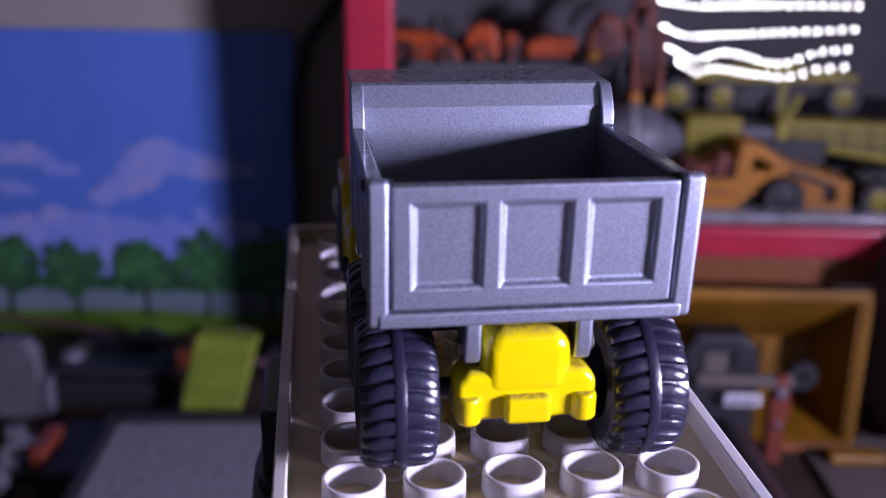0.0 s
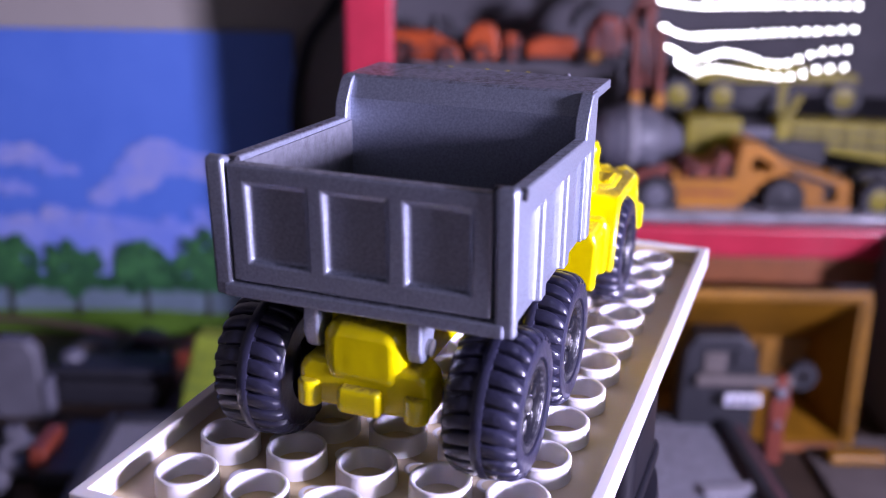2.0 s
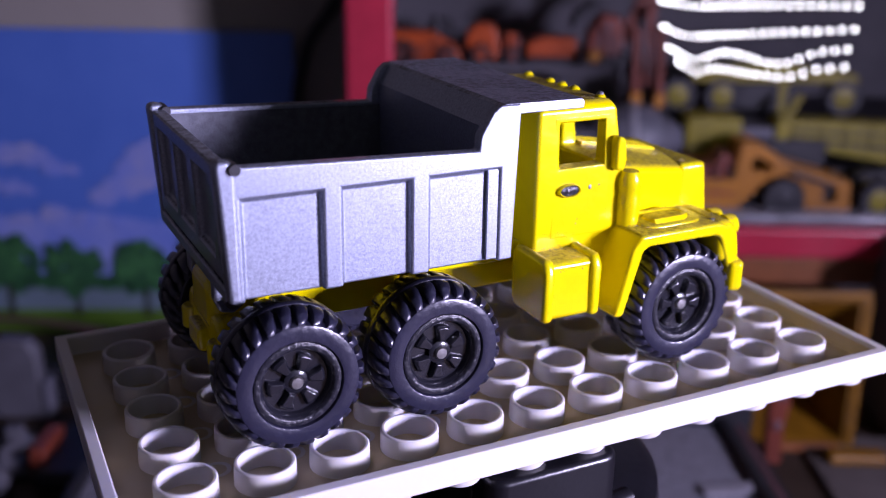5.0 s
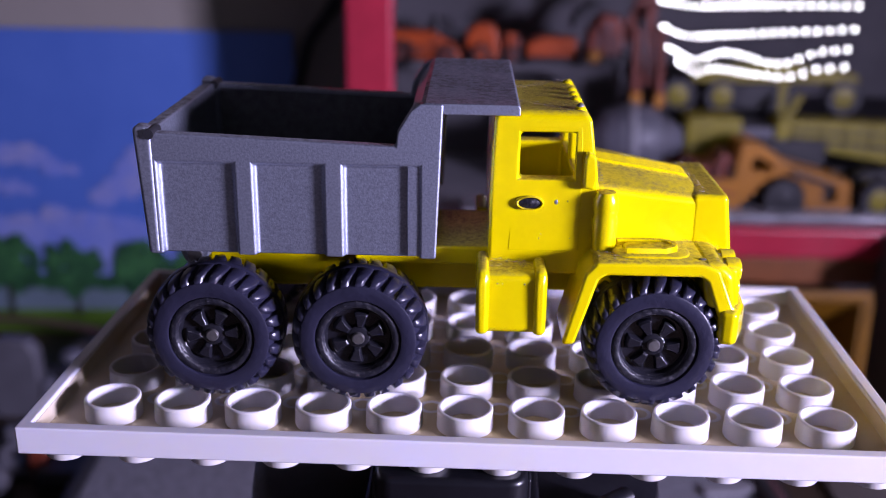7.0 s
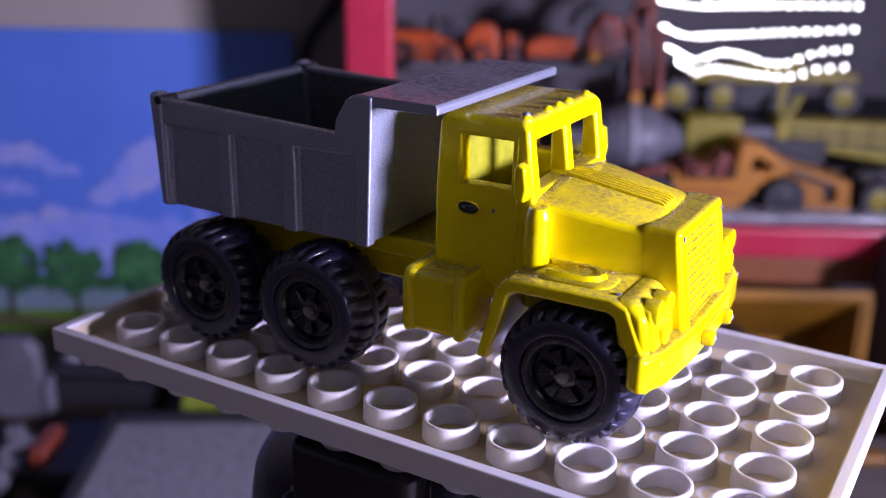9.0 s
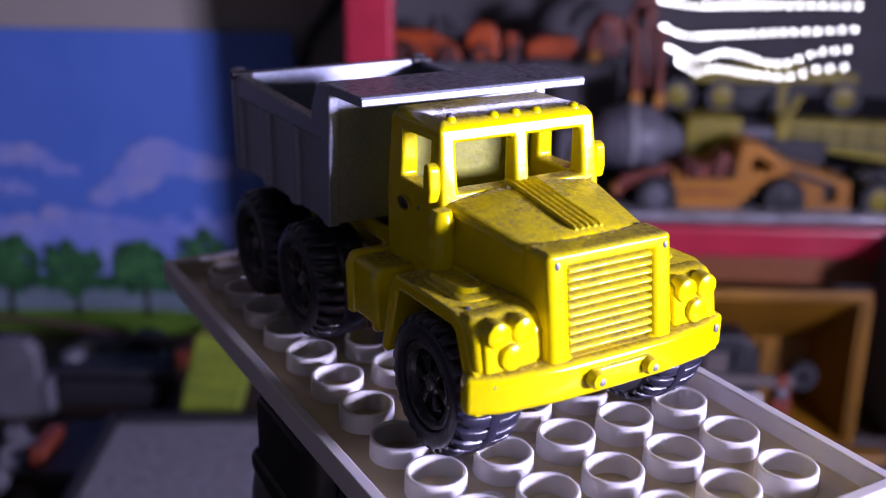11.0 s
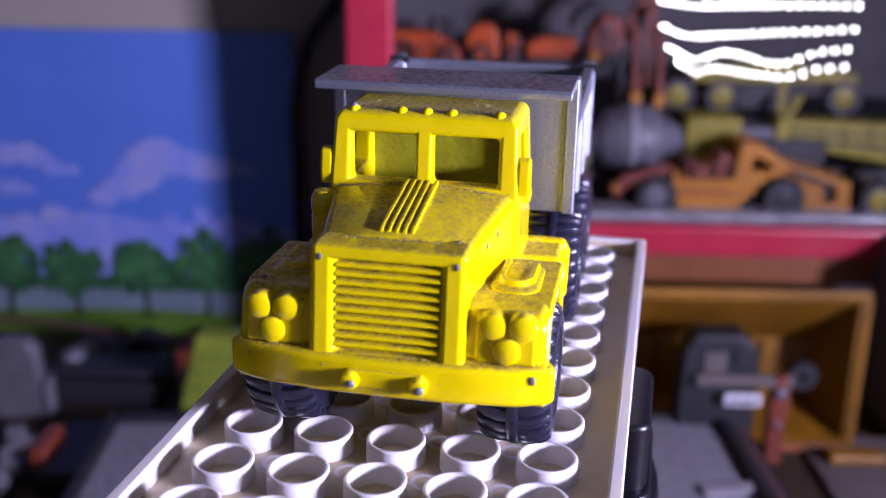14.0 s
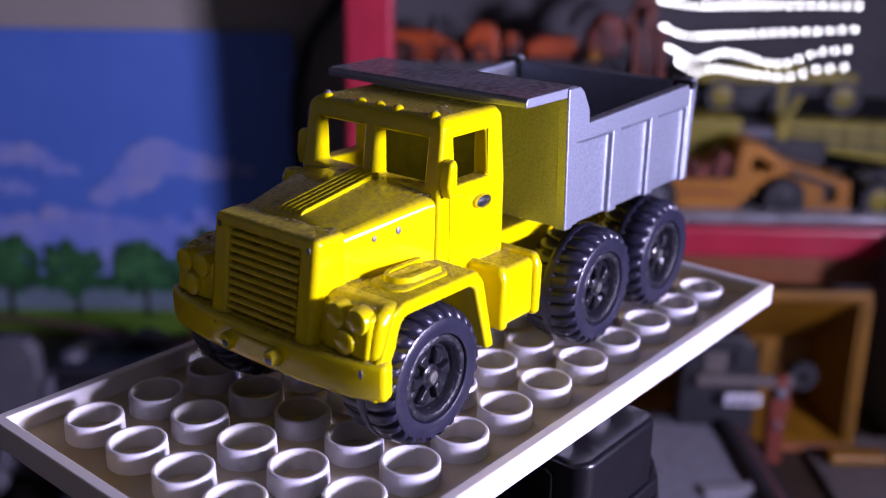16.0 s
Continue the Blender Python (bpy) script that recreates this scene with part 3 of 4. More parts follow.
# ---- plate ----
def build_plate():
    plate = thing("building_plate", (0, 0, 0), "upturned white toy building plate with hollow tubes", "building plate")
    base = box(bm_(), -47.9, 47.9, -23.9, 23.9, -3.2, 0)
    cut = box(bm_(), -46.5, 46.5, -22.5, 22.5, -2.4, 3)
    part("tray", carve(base, [cut]), IVORY, plate, "white plastic tray", bevel=0.22, seg=3)
    part("tray_floor", box(bm_(), -46.4, 46.4, -22.4, 22.4, -2.5, -2.35), BEIGEYEL, plate, "beige tray floor with yellower patches")
    for x0, x1, y0, y1 in ((46.42, 46.53, -22.4, 22.4), (-46.53, -46.42, -22.4, 22.4)):
        part("beige_wall_strip", box(bm_(), x0, x1, y0, y1, -2.4, -0.5), BEIGEYEL, plate)
    tube = None
    for i in range(11):
        for j in range(5):
            at = ((i - 5) * 8.0, (j - 2) * 8.0, 0)
            if tube is None:
                b = lathe(bm_(), [(3.2, -2.4), (3.14, -0.16), (3.0, 0.0), (2.78, 0.0), (2.66, -0.14), (2.6, -2.38), (2.6, -2.45)], 36, "z", closed=True)
                tube = part("tube", b, IVORY, plate, at=at)
            else:
                again(tube, plate, at)
    stud = None
    for i in range(12):
        for j in range(6):
            at = ((i - 5.5) * 8.0, (j - 2.5) * 8.0, -3.2)
            if stud is None:
                stud = part("stud", lathe(bm_(), [(2.4, 0.1), (2.4, -1.5), (2.25, -1.7)], 28, "z"), IVORY, plate, at=at)
            else:
                again(stud, plate, at)
    pip = None
    for i in range(10):
        for j in range(4):
            at = ((i - 4.5) * 8.0, (j - 1.5) * 8.0, -2.4)
            if pip is None:
                pip = part("floor_dimple", lathe(bm_(), [(1.5, -0.02), (1.5, 0.06), (1.2, 0.1), (0.9, 0.03), (0.02, 0.03)], 20, "z"), IVORY, plate, at=at)
            else:
                again(pip, plate, at)
    return plate


# ---- stand and board ----
def rounded(w, d, r, n=6):
    pts = []
    for cx, cy, a0 in ((w - r, d - r, 0), (-w + r, d - r, 90), (-w + r, -d + r, 180), (w - r, -d + r, 270)):
        for k in range(n + 1):
            a = radians(a0 + 90 * k / n)
            pts.append((cx + r * math.cos(a), cy + r * math.sin(a)))
    return pts


def build_stand():
    base = thing("turntable", (0, 0, -100), "black plastic motorised turntable on the grey board", "turntable")
    body = part("base_body", lathe(bm_(), [(31, 0), (30.6, 3), (28.4, 6), (27.8, 60), (27.4, 72), (27.0, 80), (26.6, 82.6), (25.0, 83.7), (2, 84)], 64, "z"), BLACKP, base)
    part("base_seam", lathe(bm_(), [(27.4, 55), (28.2, 55.3), (28.2, 56.5), (27.4, 56.8)], 64, "z", closed=True), BORDER, body)
    b = bm_()
    prism(b, rounded(8.4, 25, 2.2), 84.2, 95.1, "z")
    top = part("rotating_head", b, BLACKP, base, "black rotating head block", bevel=0.8)
    part("head_flange", prism(bm_(), rounded(10.4, 25.6, 3), 84.1, 86.5, "z"), BLACKP, top, bevel=0.6)
    for sx in (-1, 1):
        for sy in (-1, 1):
            part("side_panel", prism(bm_(), [(sy * 4 + sy * u * 17, 87.5 + v * 6.0) for u, v in ((0.05, 0), (0.95, 0), (1, 0.1), (1, 0.9), (0.95, 1), (0.05, 1), (0, 0.9), (0, 0.1))],
                                         *sorted((sx * 8.1, sx * 8.9)), "x"), BLACKP, top, bevel=0.25)
        part("screw", dome(bm_(), (sx * 9.4, sx * 21.5, 86.5), 0.9, 0.5, "z", 16), STEEL, top)
    cu = bpy.data.curves.new("lead_wire", "CURVE")
    cu.dimensions, cu.bevel_depth, cu.bevel_resolution = "3D", 0.0013, 2
    sp = cu.splines.new("BEZIER")
    pts = ((-6, -24.0, 85.0), (1, -24.4, 85.4), (9, -21, 85.4), (21, -12, 85.2))
    sp.bezier_points.add(len(pts) - 1)
    for p, q in zip(sp.bezier_points, pts):
        p.co = [c * MM for c in q]
        p.handle_left_type = p.handle_right_type = "AUTO"
    cu.materials.append(BLACKP)
    new("lead_wire", cu).parent = base
    return top


def build_board():
    board = thing("felt_board", (-4.5, 60.5, -112), "grey felt-topped board with a worn black border", "board", turn=3.0)
    part("core", box(bm_(), -98, 94.5, -140, 101, 0, 11.2), BORDER, board, bevel=1.2)
    part("felt_top", box(bm_(), -93.5, 89, -135, 95.5, 11.0, 12.0), FELT, board, "grey speckled felt", bevel=0.3)
    rnd = random.Random(8)
    for x0, x1, y0, y1, top in ((89.2, 94.3, -139, 100, 14.6), (-97.8, -93.7, -139, 100, 13.4)):
        b = bm_()
        rings = []
        for k in range(49):
            y = y0 + (y1 - y0) * k / 48
            j, z = rnd.uniform(-0.5, 0.5), top + rnd.uniform(-0.5, 0.6)
            rings.append([(x0 + j, y, 11.1), (x1 + j * 0.4, y, 11.1), (x1 + j * 0.4, y, z - 1.0), ((x0 + x1) / 2 + 1, y, z), ((x0 + x1) / 2 - 1, y, z), (x0 + j, y, z - 1.2)])
        part("border_strip", loft(b, rings), BORDER, board, "worn black edging", angle=60)
    part("border_strip", box(bm_(), -93.6, 89.1, 95.7, 100.4, 11.0, 13.6), BORDER, board, bevel=1.2)
    part("edge_tape", box(bm_(), 94.8, 97.2, -135, 95, 2, 12.6), PINK, board, "dull red edge tape", bevel=0.8)
    part("edge_binding", box(bm_(), 97.3, 100.8, -135, 90, 0, 9.5), BORDER, board, bevel=0.8)
    card = part("white_card", prism(bm_(), [(-8, -3), (2, -1.8), (9, 2.0), (8, 4.5), (-2, 2.5), (-9, 1.5)], 0, 1.2, "z"), WHITEP, None, bevel=0.3, at=(76, 121, 12.1))
    tagged(card, "small torn white card lying on the grey felt", "card")


# ---- background ----
def blob(cx, cz, rx, rz, seed, n=40, rough=0.22, y0=-0.6, y1=0.0):
    rnd = random.Random(seed)
    ph = [rnd.uniform(0, 6.28) for _ in range(6)]
    pts = []
    for i in range(n):
        a = 2 * math.pi * i / n
        k = 1 + rough * sum(math.sin((j + 2) * a + ph[j]) / (j + 1.5) for j in range(6))
        pts.append((cx + rx * k * math.cos(a), cz + rz * k * math.sin(a)))
    return prism(bm_(), pts, y0, y1)


def leafy(cx, cz, rx, rz, seed, y, n=46):
    """A printed crown as many small overlapping leaf clumps in thin relief."""
    rnd = random.Random(seed)
    bm = bm_()
    for k in range(n):
        a, r = rnd.uniform(0, 6.283), math.sqrt(rnd.uniform(0, 1))
        x, z = cx + rx * r * math.cos(a), cz + rz * r * math.sin(a) * (0.8 + 0.2 * math.cos(a * 3 + seed))
        q = rnd.uniform(1.1, 2.7)
        d = y - 0.004 * k
        prism(bm, [(x + q * math.cos(t) * rnd.uniform(0.7, 1.2), z + q * math.sin(t) * rnd.uniform(0.7, 1.1)) for t in [6.283 * i / 9 for i in range(9)]], d - 0.05, d)
    return bm


def build_backdrop():
    sheet = thing("scenery_sheet", (-150, 243, -112), "printed cardboard scenery of blue sky, clouds and trees", "backdrop picture")
    part("card", box(bm_(), -110, 89, 0.0, 2, 0, 117.8), SKYP, sheet, "printed blue sky")
    part("low_sky_print", prism(bm_(), [(-110, 15), (89, 15), (89, 43), (60, 48), (40, 45), (10, 50), (-20, 47), (-60, 52), (-110, 48)], -0.3, -0.05), HAZEP, sheet)
    rnd = random.Random(3)
    for k, line in enumerate((((16, 56, 4), (24, 60, 5), (31, 66, 7), (37, 72, 7), (45, 70, 5.5), (53, 68, 5), (62, 67.5, 3.6), (70, 67, 2.2)), ((-30, 70, 4), (-20, 72, 4.5), (-10, 71.5, 4.5), (-2, 67, 3.2), (5, 66, 2)),
                              ((-28, 60, 3.5), (-19, 59, 3), (-13, 58, 2)), ((-16, 46, 3), (-4, 49, 3.5), (8, 47, 3), (20, 46, 2.4)), ((40, 47, 2.2), (52, 50, 2.6), (64, 48, 2)))):
        for m, (x, z, r) in enumerate(line):
            d = -0.35 - 0.06 * k - 0.09 * (m % 4)
            part("printed_cloud", blob(x, z, r * 1.5, r, 7 * k + m, 36, 0.14, d - 0.05, d), CLOUDP, sheet)
    part("far_field_print", box(bm_(), -110, 89, -0.9, -0.8, 4, 21), FIELDP, sheet)
    part("lawn_print", prism(bm_(), [(-110, 0), (89, 0), (89, 9.5), (60, 9.0), (30, 10.5), (-30, 9.2), (-110, 10)], -1.1, -1.0), LAWNP, sheet)
    hedge = bm_()
    for k in range(40):
        x = -110 + 5.1 * k
        prism(hedge, [(x + 4 * math.cos(t), 21.5 + (2.6 + 1.6 * rnd.random()) * math.sin(t)) for t in [6.283 * i / 10 for i in range(10)]], -1.3 - 0.004 * k, -1.2 - 0.004 * k)
    part("far_trees_print", hedge, TREEDARK, sheet)
    for k, (x, z, rx, rz) in enumerate(((-95, 27, 11, 13), (-72, 26, 11, 12), (-48, 27, 11, 12), (-24, 29, 12, 13), (2, 27.5, 11, 11.5), (29, 28, 11, 12.5), (53, 30, 12, 14.5), (77, 30, 12, 15))):
        trunk = prism(bm_(), [(x - 1.4, 7.5), (x + 1.4, 7.5), (x + 0.8, 12), (x + 0.9, 20), (x - 0.9, 20), (x - 0.8, 12)], -1.6, -1.5)
        part("printed_trunk", trunk, TRUNKP, sheet)
        part("printed_tree_crown", leafy(x, z, rx, rz, 20 + k, -1.7, 80), TREEDARK, sheet)
        part("printed_tree_crown", leafy(x - 1, z + 1.5, rx * 0.85, rz * 0.8, 60 + k, -2.1, 46), TREEP, sheet)


def build_cable():
    # cable hanging on the wall
    cu = bpy.data.curves.new("power_cable", "CURVE")
    cu.dimensions, cu.bevel_depth, cu.bevel_resolution = "3D", 0.0022, 2
    sp = cu.splines.new("BEZIER")
    pts = ((-40, 241, 62), (-44, 242, 20), (-56, 240, 0), (-60, 239.5, -50), (-58, 238, -111))
    sp.bezier_points.add(len(pts) - 1)
    for p, q in zip(sp.bezier_points, pts):
        p.co = (q[0] * MM, q[1] * MM, (q[2] + LIFT) * MM)
        p.handle_left_type = p.handle_right_type = "AUTO"
    cu.materials.append(BORDER)
    tagged(new("power_cable", cu), "black power cable hanging down the wall", "cable")


def build_case():
    case = thing("display_case", (60, 200, -112), "red-framed display case with shelves of toy machines", "display case")
    part("case_back", box(bm_(), -93.4, 185.8, 88, 92, 0, 190), BACKP, case, "grey back panel")
    part("case_side", box(bm_(), -97.6, -93.6, 4, 92, 0, 190), BACKP, case)
    part("case_side", box(bm_(), 186, 190, 4, 92, 0, 190), BACKP, case)
    part("corner_post", prism(bm_(), [(-95.9, -14), (-81.2, -14), (-81.9, 4), (-85, 7), (-97.6, 7)], 0, 195, "z"), REDFRAME, case, "red painted post", bevel=1.6)
    part("shelf_rail", box(bm_(), -81.8, 190, 0, 6, 51.6, 62.5), REDFRAME, case, "red painted shelf rail", bevel=1.8)
    part("shelf_board", box(bm_(), -81.8, 186, 6.2, 88, 60, 63.5), WHITEP, case, "pale shelf board", bevel=0.5)
    part("shelf_lining", box(bm_(), -60, 186, 1, 14, 63.6, 66.6), WRAP, case, "crumpled clear wrap", bevel=1.0)
    part("lower_rail", box(bm_(), -81.8, 190, 2, 8, 42, 51.4), WOOD, case, "brown wooden lower rail", bevel=0.6)
    part("upper_shelf", box(bm_(), -81.8, -6, 40, 88, 106, 109), BACKP, case, bevel=0.4)
    part("riser_step", box(bm_(), 8, 186, 46, 88, 63.6, 90.2), BORDER, case, "black step under the rear toys", bevel=0.8)
    part("case_top", box(bm_(), -97.6, 190, 0, 92, 190, 195), REDFRAME, case, bevel=1.0)


def toy_wheel(parent, x, y, z, r, w, mat=DARKP, hub=TOYYEL):
    t = part("wheel", lathe(bm_(), [(r * 0.55, -w / 2), (r * 0.9, -w / 2), (r, -w / 3), (r, w / 3), (r * 0.9, w / 2), (r * 0.55, w / 2)], 24, closed=True), mat, parent, at=(x, y, z))
    part("hub", lathe(bm_(), [(r * 0.56, w * 0.3), (r * 0.56, -w * 0.36), (r * 0.3, -w * 0.42), (0.02, -w * 0.42)], 20), hub, t)


def build_shelf_toys():
    z0 = -48.4
    # wheel loader
    t = thing("toy_wheel_loader", (100, 216, z0), "amber plastic toy wheel loader on the shelf", "toy loader")
    base = prism(bm_(), [(-29, 6), (-26, 2.6), (-7, 2.6), (-2, 8), (2, 12.8), (8, 14.4), (13, 12.4), (16, 3), (31, 3), (30, 12.5), (26, 13.4), (10, 17.8),
                         (-2, 25.2), (-7.5, 25.2), (-9, 12.8), (-27, 12.8), (-27.5, 15.2), (-29.5, 15.2)], -7, 7)
    hole = box(bm_(), 21.5, 25.6, -12, 12, 5.4, 10.4)
    prism(hole, [(-3.2, 15.6), (2.6, 15.6), (4.0, 17.4), (-1.5, 20.6), (-3.6, 19.0)], -12, 12)
    part("body", carve(base, [hole]), AMBER, t, bevel=0.6)
    part("deck", prism(bm_(), [(-25, 12.5), (-9.4, 12.5), (-9.8, 20.5), (-13, 21.5), (-15, 18), (-20, 16.5), (-23, 18.5), (-25, 16)], -5, 8), REDBROWN, t, bevel=0.6)
    part("side_stripe", box(bm_(), -26, -9, -7.5, -6.9, 7.6, 8.6), REDBROWN, t)
    for x in (-22, -15, -10):
        part("handrail", cyl(bm_(), (x, -6.6, 0), 0.5, 12.5, 17.5, "z", 8), DARKP, t)
    part("lift_ram", prism(bm_(), [(9, 15.2), (24, 10.2), (24.6, 11.6), (9.6, 16.8)], -8.4, -7.1), DARKP, t, bevel=0.3)
    part("under_frame", box(bm_(), -34, 40, -4, 4, 5, 9), DARKP, t, bevel=0.8)
    part("tow_arm", prism(bm_(), [(-50, 7), (-46, 13), (-31, 17.5), (-30, 14), (-44, 9), (-47, 5)], -6, -2), REDBROWN, t, bevel=0.6)
    part("tow_hook", dome(bm_(), (-47.5, -4, 8.5), 2.4, -2.2, "y", 16), AMBER, t)
    for x, hub in ((-34.5, DRUM), (8, DARKP), (40, TOYYEL)):
        for y in (-6.5, 6.5):
            toy_wheel(t, x, y, 6.9, 6.9, 5, hub=hub)
    # crane truck further back
    t = thing("toy_crane_truck", (112, 236, z0), "olive-yellow plastic toy crane truck with long boom", "toy crane")
    cab = part("cab", box(bm_(), -34, -14.5, -8, 8, 6, 29.4), TOYYEL, t, bevel=1.2)
    part("window", box(bm_(), -24, -16.5, -8.4, -7.6, 13, 20), DARKP, cab, bevel=0.4)
    part("panel_line", box(bm_(), -33, -26, -8.3, -7.8, 18.6, 19.4), DARKP, cab)
    part("deck", box(bm_(), -33, 60, -8, 8, 5, 12), DARKP, t, bevel=0.8)
    boom = part("boom", prism(bm_(), [(-2, 20), (40, 13), (70, 12), (70, 27), (36, 27.6), (-2, 28.7)], -5, 5), TOYYEL, t, bevel=0.8)
    for k in range(7):
        part("boom_rib", box(bm_(), 4 + 9 * k, 5.2 + 9 * k, -5.7, -4.8, 19 - 0.7 * k, 27.4), TOYYEL, boom, bevel=0.2)
    part("boom_groove", prism(bm_(), [(3, 21.5), (66, 16.5), (66, 17.6), (3, 22.6)], -6.1, -5.4), DARKP, boom)
    part("boom_groove", prism(bm_(), [(3, 24.6), (66, 22.0), (66, 22.8), (3, 25.4)], -6.1, -5.4), DARKP, boom)
    part("mast", prism(bm_(), [(-1, 27), (2, 27), (7, 37), (4.5, 37)], -4, -1), TOYYEL, t, bevel=0.4)
    part("cable_drum", cyl(bm_(), (-7, 0, 17), 4.6, -8.2, 4, "y", 20), DARKP, t)
    part("hood", box(bm_(), -15.5, -3, -7, 7, 22, 26), DRUM, t, bevel=0.8)
    part("turret", box(bm_(), -14, 16, -7, 7, 12, 21.8), DARKP, t, bevel=1.0)
    for x in (-22, 48):
        toy_wheel(t, x, -8, 7, 7, 6)
    # mixer
    t = thing("toy_cement_mixer", (57, 232, z0), "toy cement mixer with grey drum and dark body", "toy mixer")
    part("drum", lathe(bm_(), [(3, -16), (9, -11), (13, -1), (11.5, 8), (6, 15), (4.5, 18)], 28, "x", (2, 0, 21)), DRUM, t)
    part("drum_ring", lathe(bm_(), [(12.9, -1.2), (13.5, -1.2), (13.5, 1.0), (12.7, 1.0)], 28, "x", (2, 0, 21), closed=True), WHITEP, t)
    part("chassis", box(bm_(), -22, 22, -7, 7, 4.4, 8), DARKP, t, bevel=1)
    part("cab", box(bm_(), -24, -12, -8, 8, 8, 25), PALE, t, bevel=1.4)
    part("fork_pad", prism(bm_(), [(-19, 13), (-14, 12), (-13, 19), (-16, 22), (-19, 20)], -10.5, -8.2), TOYYEL, t, bevel=0.6)
    part("step_box", box(bm_(), -22, -12, -11, -8.2, 3.4, 11), PINK, t, bevel=0.8)
    for a in (-9, -4, 6, 11):
        part("drum_band", lathe(bm_(), [(12.4 - abs(a) * 0.28, a - 0.5), (13.0 - abs(a) * 0.28, a - 0.4), (13.0 - abs(a) * 0.28, a + 0.4), (12.4 - abs(a) * 0.28, a + 0.5)], 28, "x", (2, 0, 21), closed=True), PALE, t)
    part("chute", prism(bm_(), [(12, 8), (22, 8), (24, 14), (16, 12)], -6, 6), REDBROWN, t, bevel=0.8)
    for x in (-16, 4, 14):
        toy_wheel(t, x, -7.5, 6.5, 6.5, 5, hub=DARKP)
    # orange machines on the upper shelf
    zu = -3.0
    group = "orange toys on the upper shelf"
    t = thing("toy_tractor", (-15, 243, zu), "orange plastic toy tractor on the upper shelf", "toy tractor", group)
    part("body", prism(bm_(), [(-13, 1), (14.5, 1), (13, 5), (8, 8.2), (4, 10.8), (-12, 10.8)], -6, 6), ORANGE, t, bevel=1.2)
    part("stack", cyl(bm_(), (5, 0, 0), 1.8, 9, 15.5, "z", 14), DARKP, t)
    part("seat_back", prism(bm_(), [(2, 9), (12, 6.5), (12.5, 12), (8, 15), (3, 14.4)], 1, 5), DARKP, t, bevel=0.8)
    part("mudguard", lathe(bm_(), [(4.4, -2), (5.2, -2), (5.2, 2), (4.4, 2)], 24, "y", (-7, -6.2, 3), closed=True), DARKP, t)
    part("vent_slot", box(bm_(), 4, 5, -6.6, -5.8, 3, 8.5), REDBROWN, t)
    part("bonnet_stripe", box(bm_(), -9, 2, -6.4, -5.8, 3.4, 5.4), REDBROWN, t, bevel=0.3)
    for wx in (-8, 9):
        toy_wheel(t, wx, -6, 3.2, 3.2, 4, hub=REDBROWN)
    t = thing("toy_tractor", (10, 243, zu), "orange toy roller with rounded cab", "toy tractor", group)
    part("cab", prism(bm_(), [(-10, 6), (-9, 11), (-6, 13.6), (-1, 13.6), (2, 11), (3, 1), (-6, 1)], -5, 5), ORANGE, t, bevel=1.6)
    part("body", box(bm_(), 3.2, 10, -5, 5, 1, 9.4), REDBROWN, t, bevel=1.0)
    part("post", box(bm_(), 5, 7.4, -6, -4.6, 1, 11), ORANGE, t, bevel=0.4)
    toy_wheel(t, -4, -5.4, 3.4, 3.4, 4, hub=ORANGE)
    toy_wheel(t, 7, -5.4, 3.0, 3.0, 4, hub=REDBROWN)
    t = thing("toy_tractor", (30, 243, zu), "small orange toy dozer on the upper shelf", "toy tractor", group)
    part("body", prism(bm_(), [(-8, 1), (9.5, 1), (9.5, 9), (-3, 9.4), (-8, 7)], -5, 5), ORANGE, t, bevel=1.0)
    part("track", box(bm_(), -8, 9, -6.5, 6.5, 0.1, 2.6), DARKP, t, bevel=1.0)
    t = thing("toy_excavator", (52, 240, zu), "red-brown toy excavator with jointed digging arms", "toy excavator")
    part("turret", prism(bm_(), [(-10, 3), (1, 3), (4, 8), (2, 17), (-5, 18), (-9, 12)], -6, 6), REDBROWN, t, bevel=1.4)
    part("grille", box(bm_(), -6, -4, -6.6, -5.6, 6, 14), PINK, t, bevel=0.4)
    part("engine_cover", prism(bm_(), [(-15, 12), (-9, 18), (-4, 20.5), (-8, 22), (-14, 18)], -3, 6), DARKP, t, bevel=0.8)
    for x, z, w in ((-1.5, 1, 0.9), (2.2, -4, 0.8), (11.2, -2, 0.8)):
        part("ram_tube", prism(bm_(), [(x, z), (x + w, z), (x - 2.2 + w, z + 15), (x - 2.2, z + 15)], -9.6, -8.6), PALE, t, bevel=0.3)
    part("knuckle", cyl(bm_(), (-7, 0, 4), 2.2, -9, -6.8, "y", 16), AMBER, t)
    part("hose_guard", prism(bm_(), [(10, 20), (13.5, 22), (12.6, -6), (10.6, -6)], -7, -5.6), REDBROWN, t, bevel=0.4)
    part("track", box(bm_(), -12, 6, -7, 7, 0.1, 4), DARKP, t, bevel=1.2)
    part("boom", prism(bm_(), [(2, 10), (8, 24), (18, 28), (22, 24), (12, 20), (6, 8)], -2, 2), REDBROWN, t, bevel=0.6)
    for x in (6.2, 14.4):
        arm = part("dipper_arm", prism(bm_(), [(x - 1, 14), (x + 2.2, 14), (x + 3.2, -9), (x + 0.4, -9)], -9, -6), REDBROWN, t, bevel=0.6)
        part("bucket", prism(bm_(), [(x - 0.4, -13.5), (x + 3.6, -13.5), (x + 4.0, -8), (x, -8)], -10, -5), AMBER, arm, bevel=0.8)
    t = thing("toy_road_grader", (108, 250, -21.7), "yellow and black toy grader on the rear step", "toy grader")
    part("frame", prism(bm_(), [(-26, 12), (34, 12), (34, 15), (8, 19), (-26, 17)], -4, 4), TOYYEL, t, bevel=0.8)
    for x in (-30, -14, 29.7):
        toy_wheel(t, x, -1.5, 7, 7, 5)
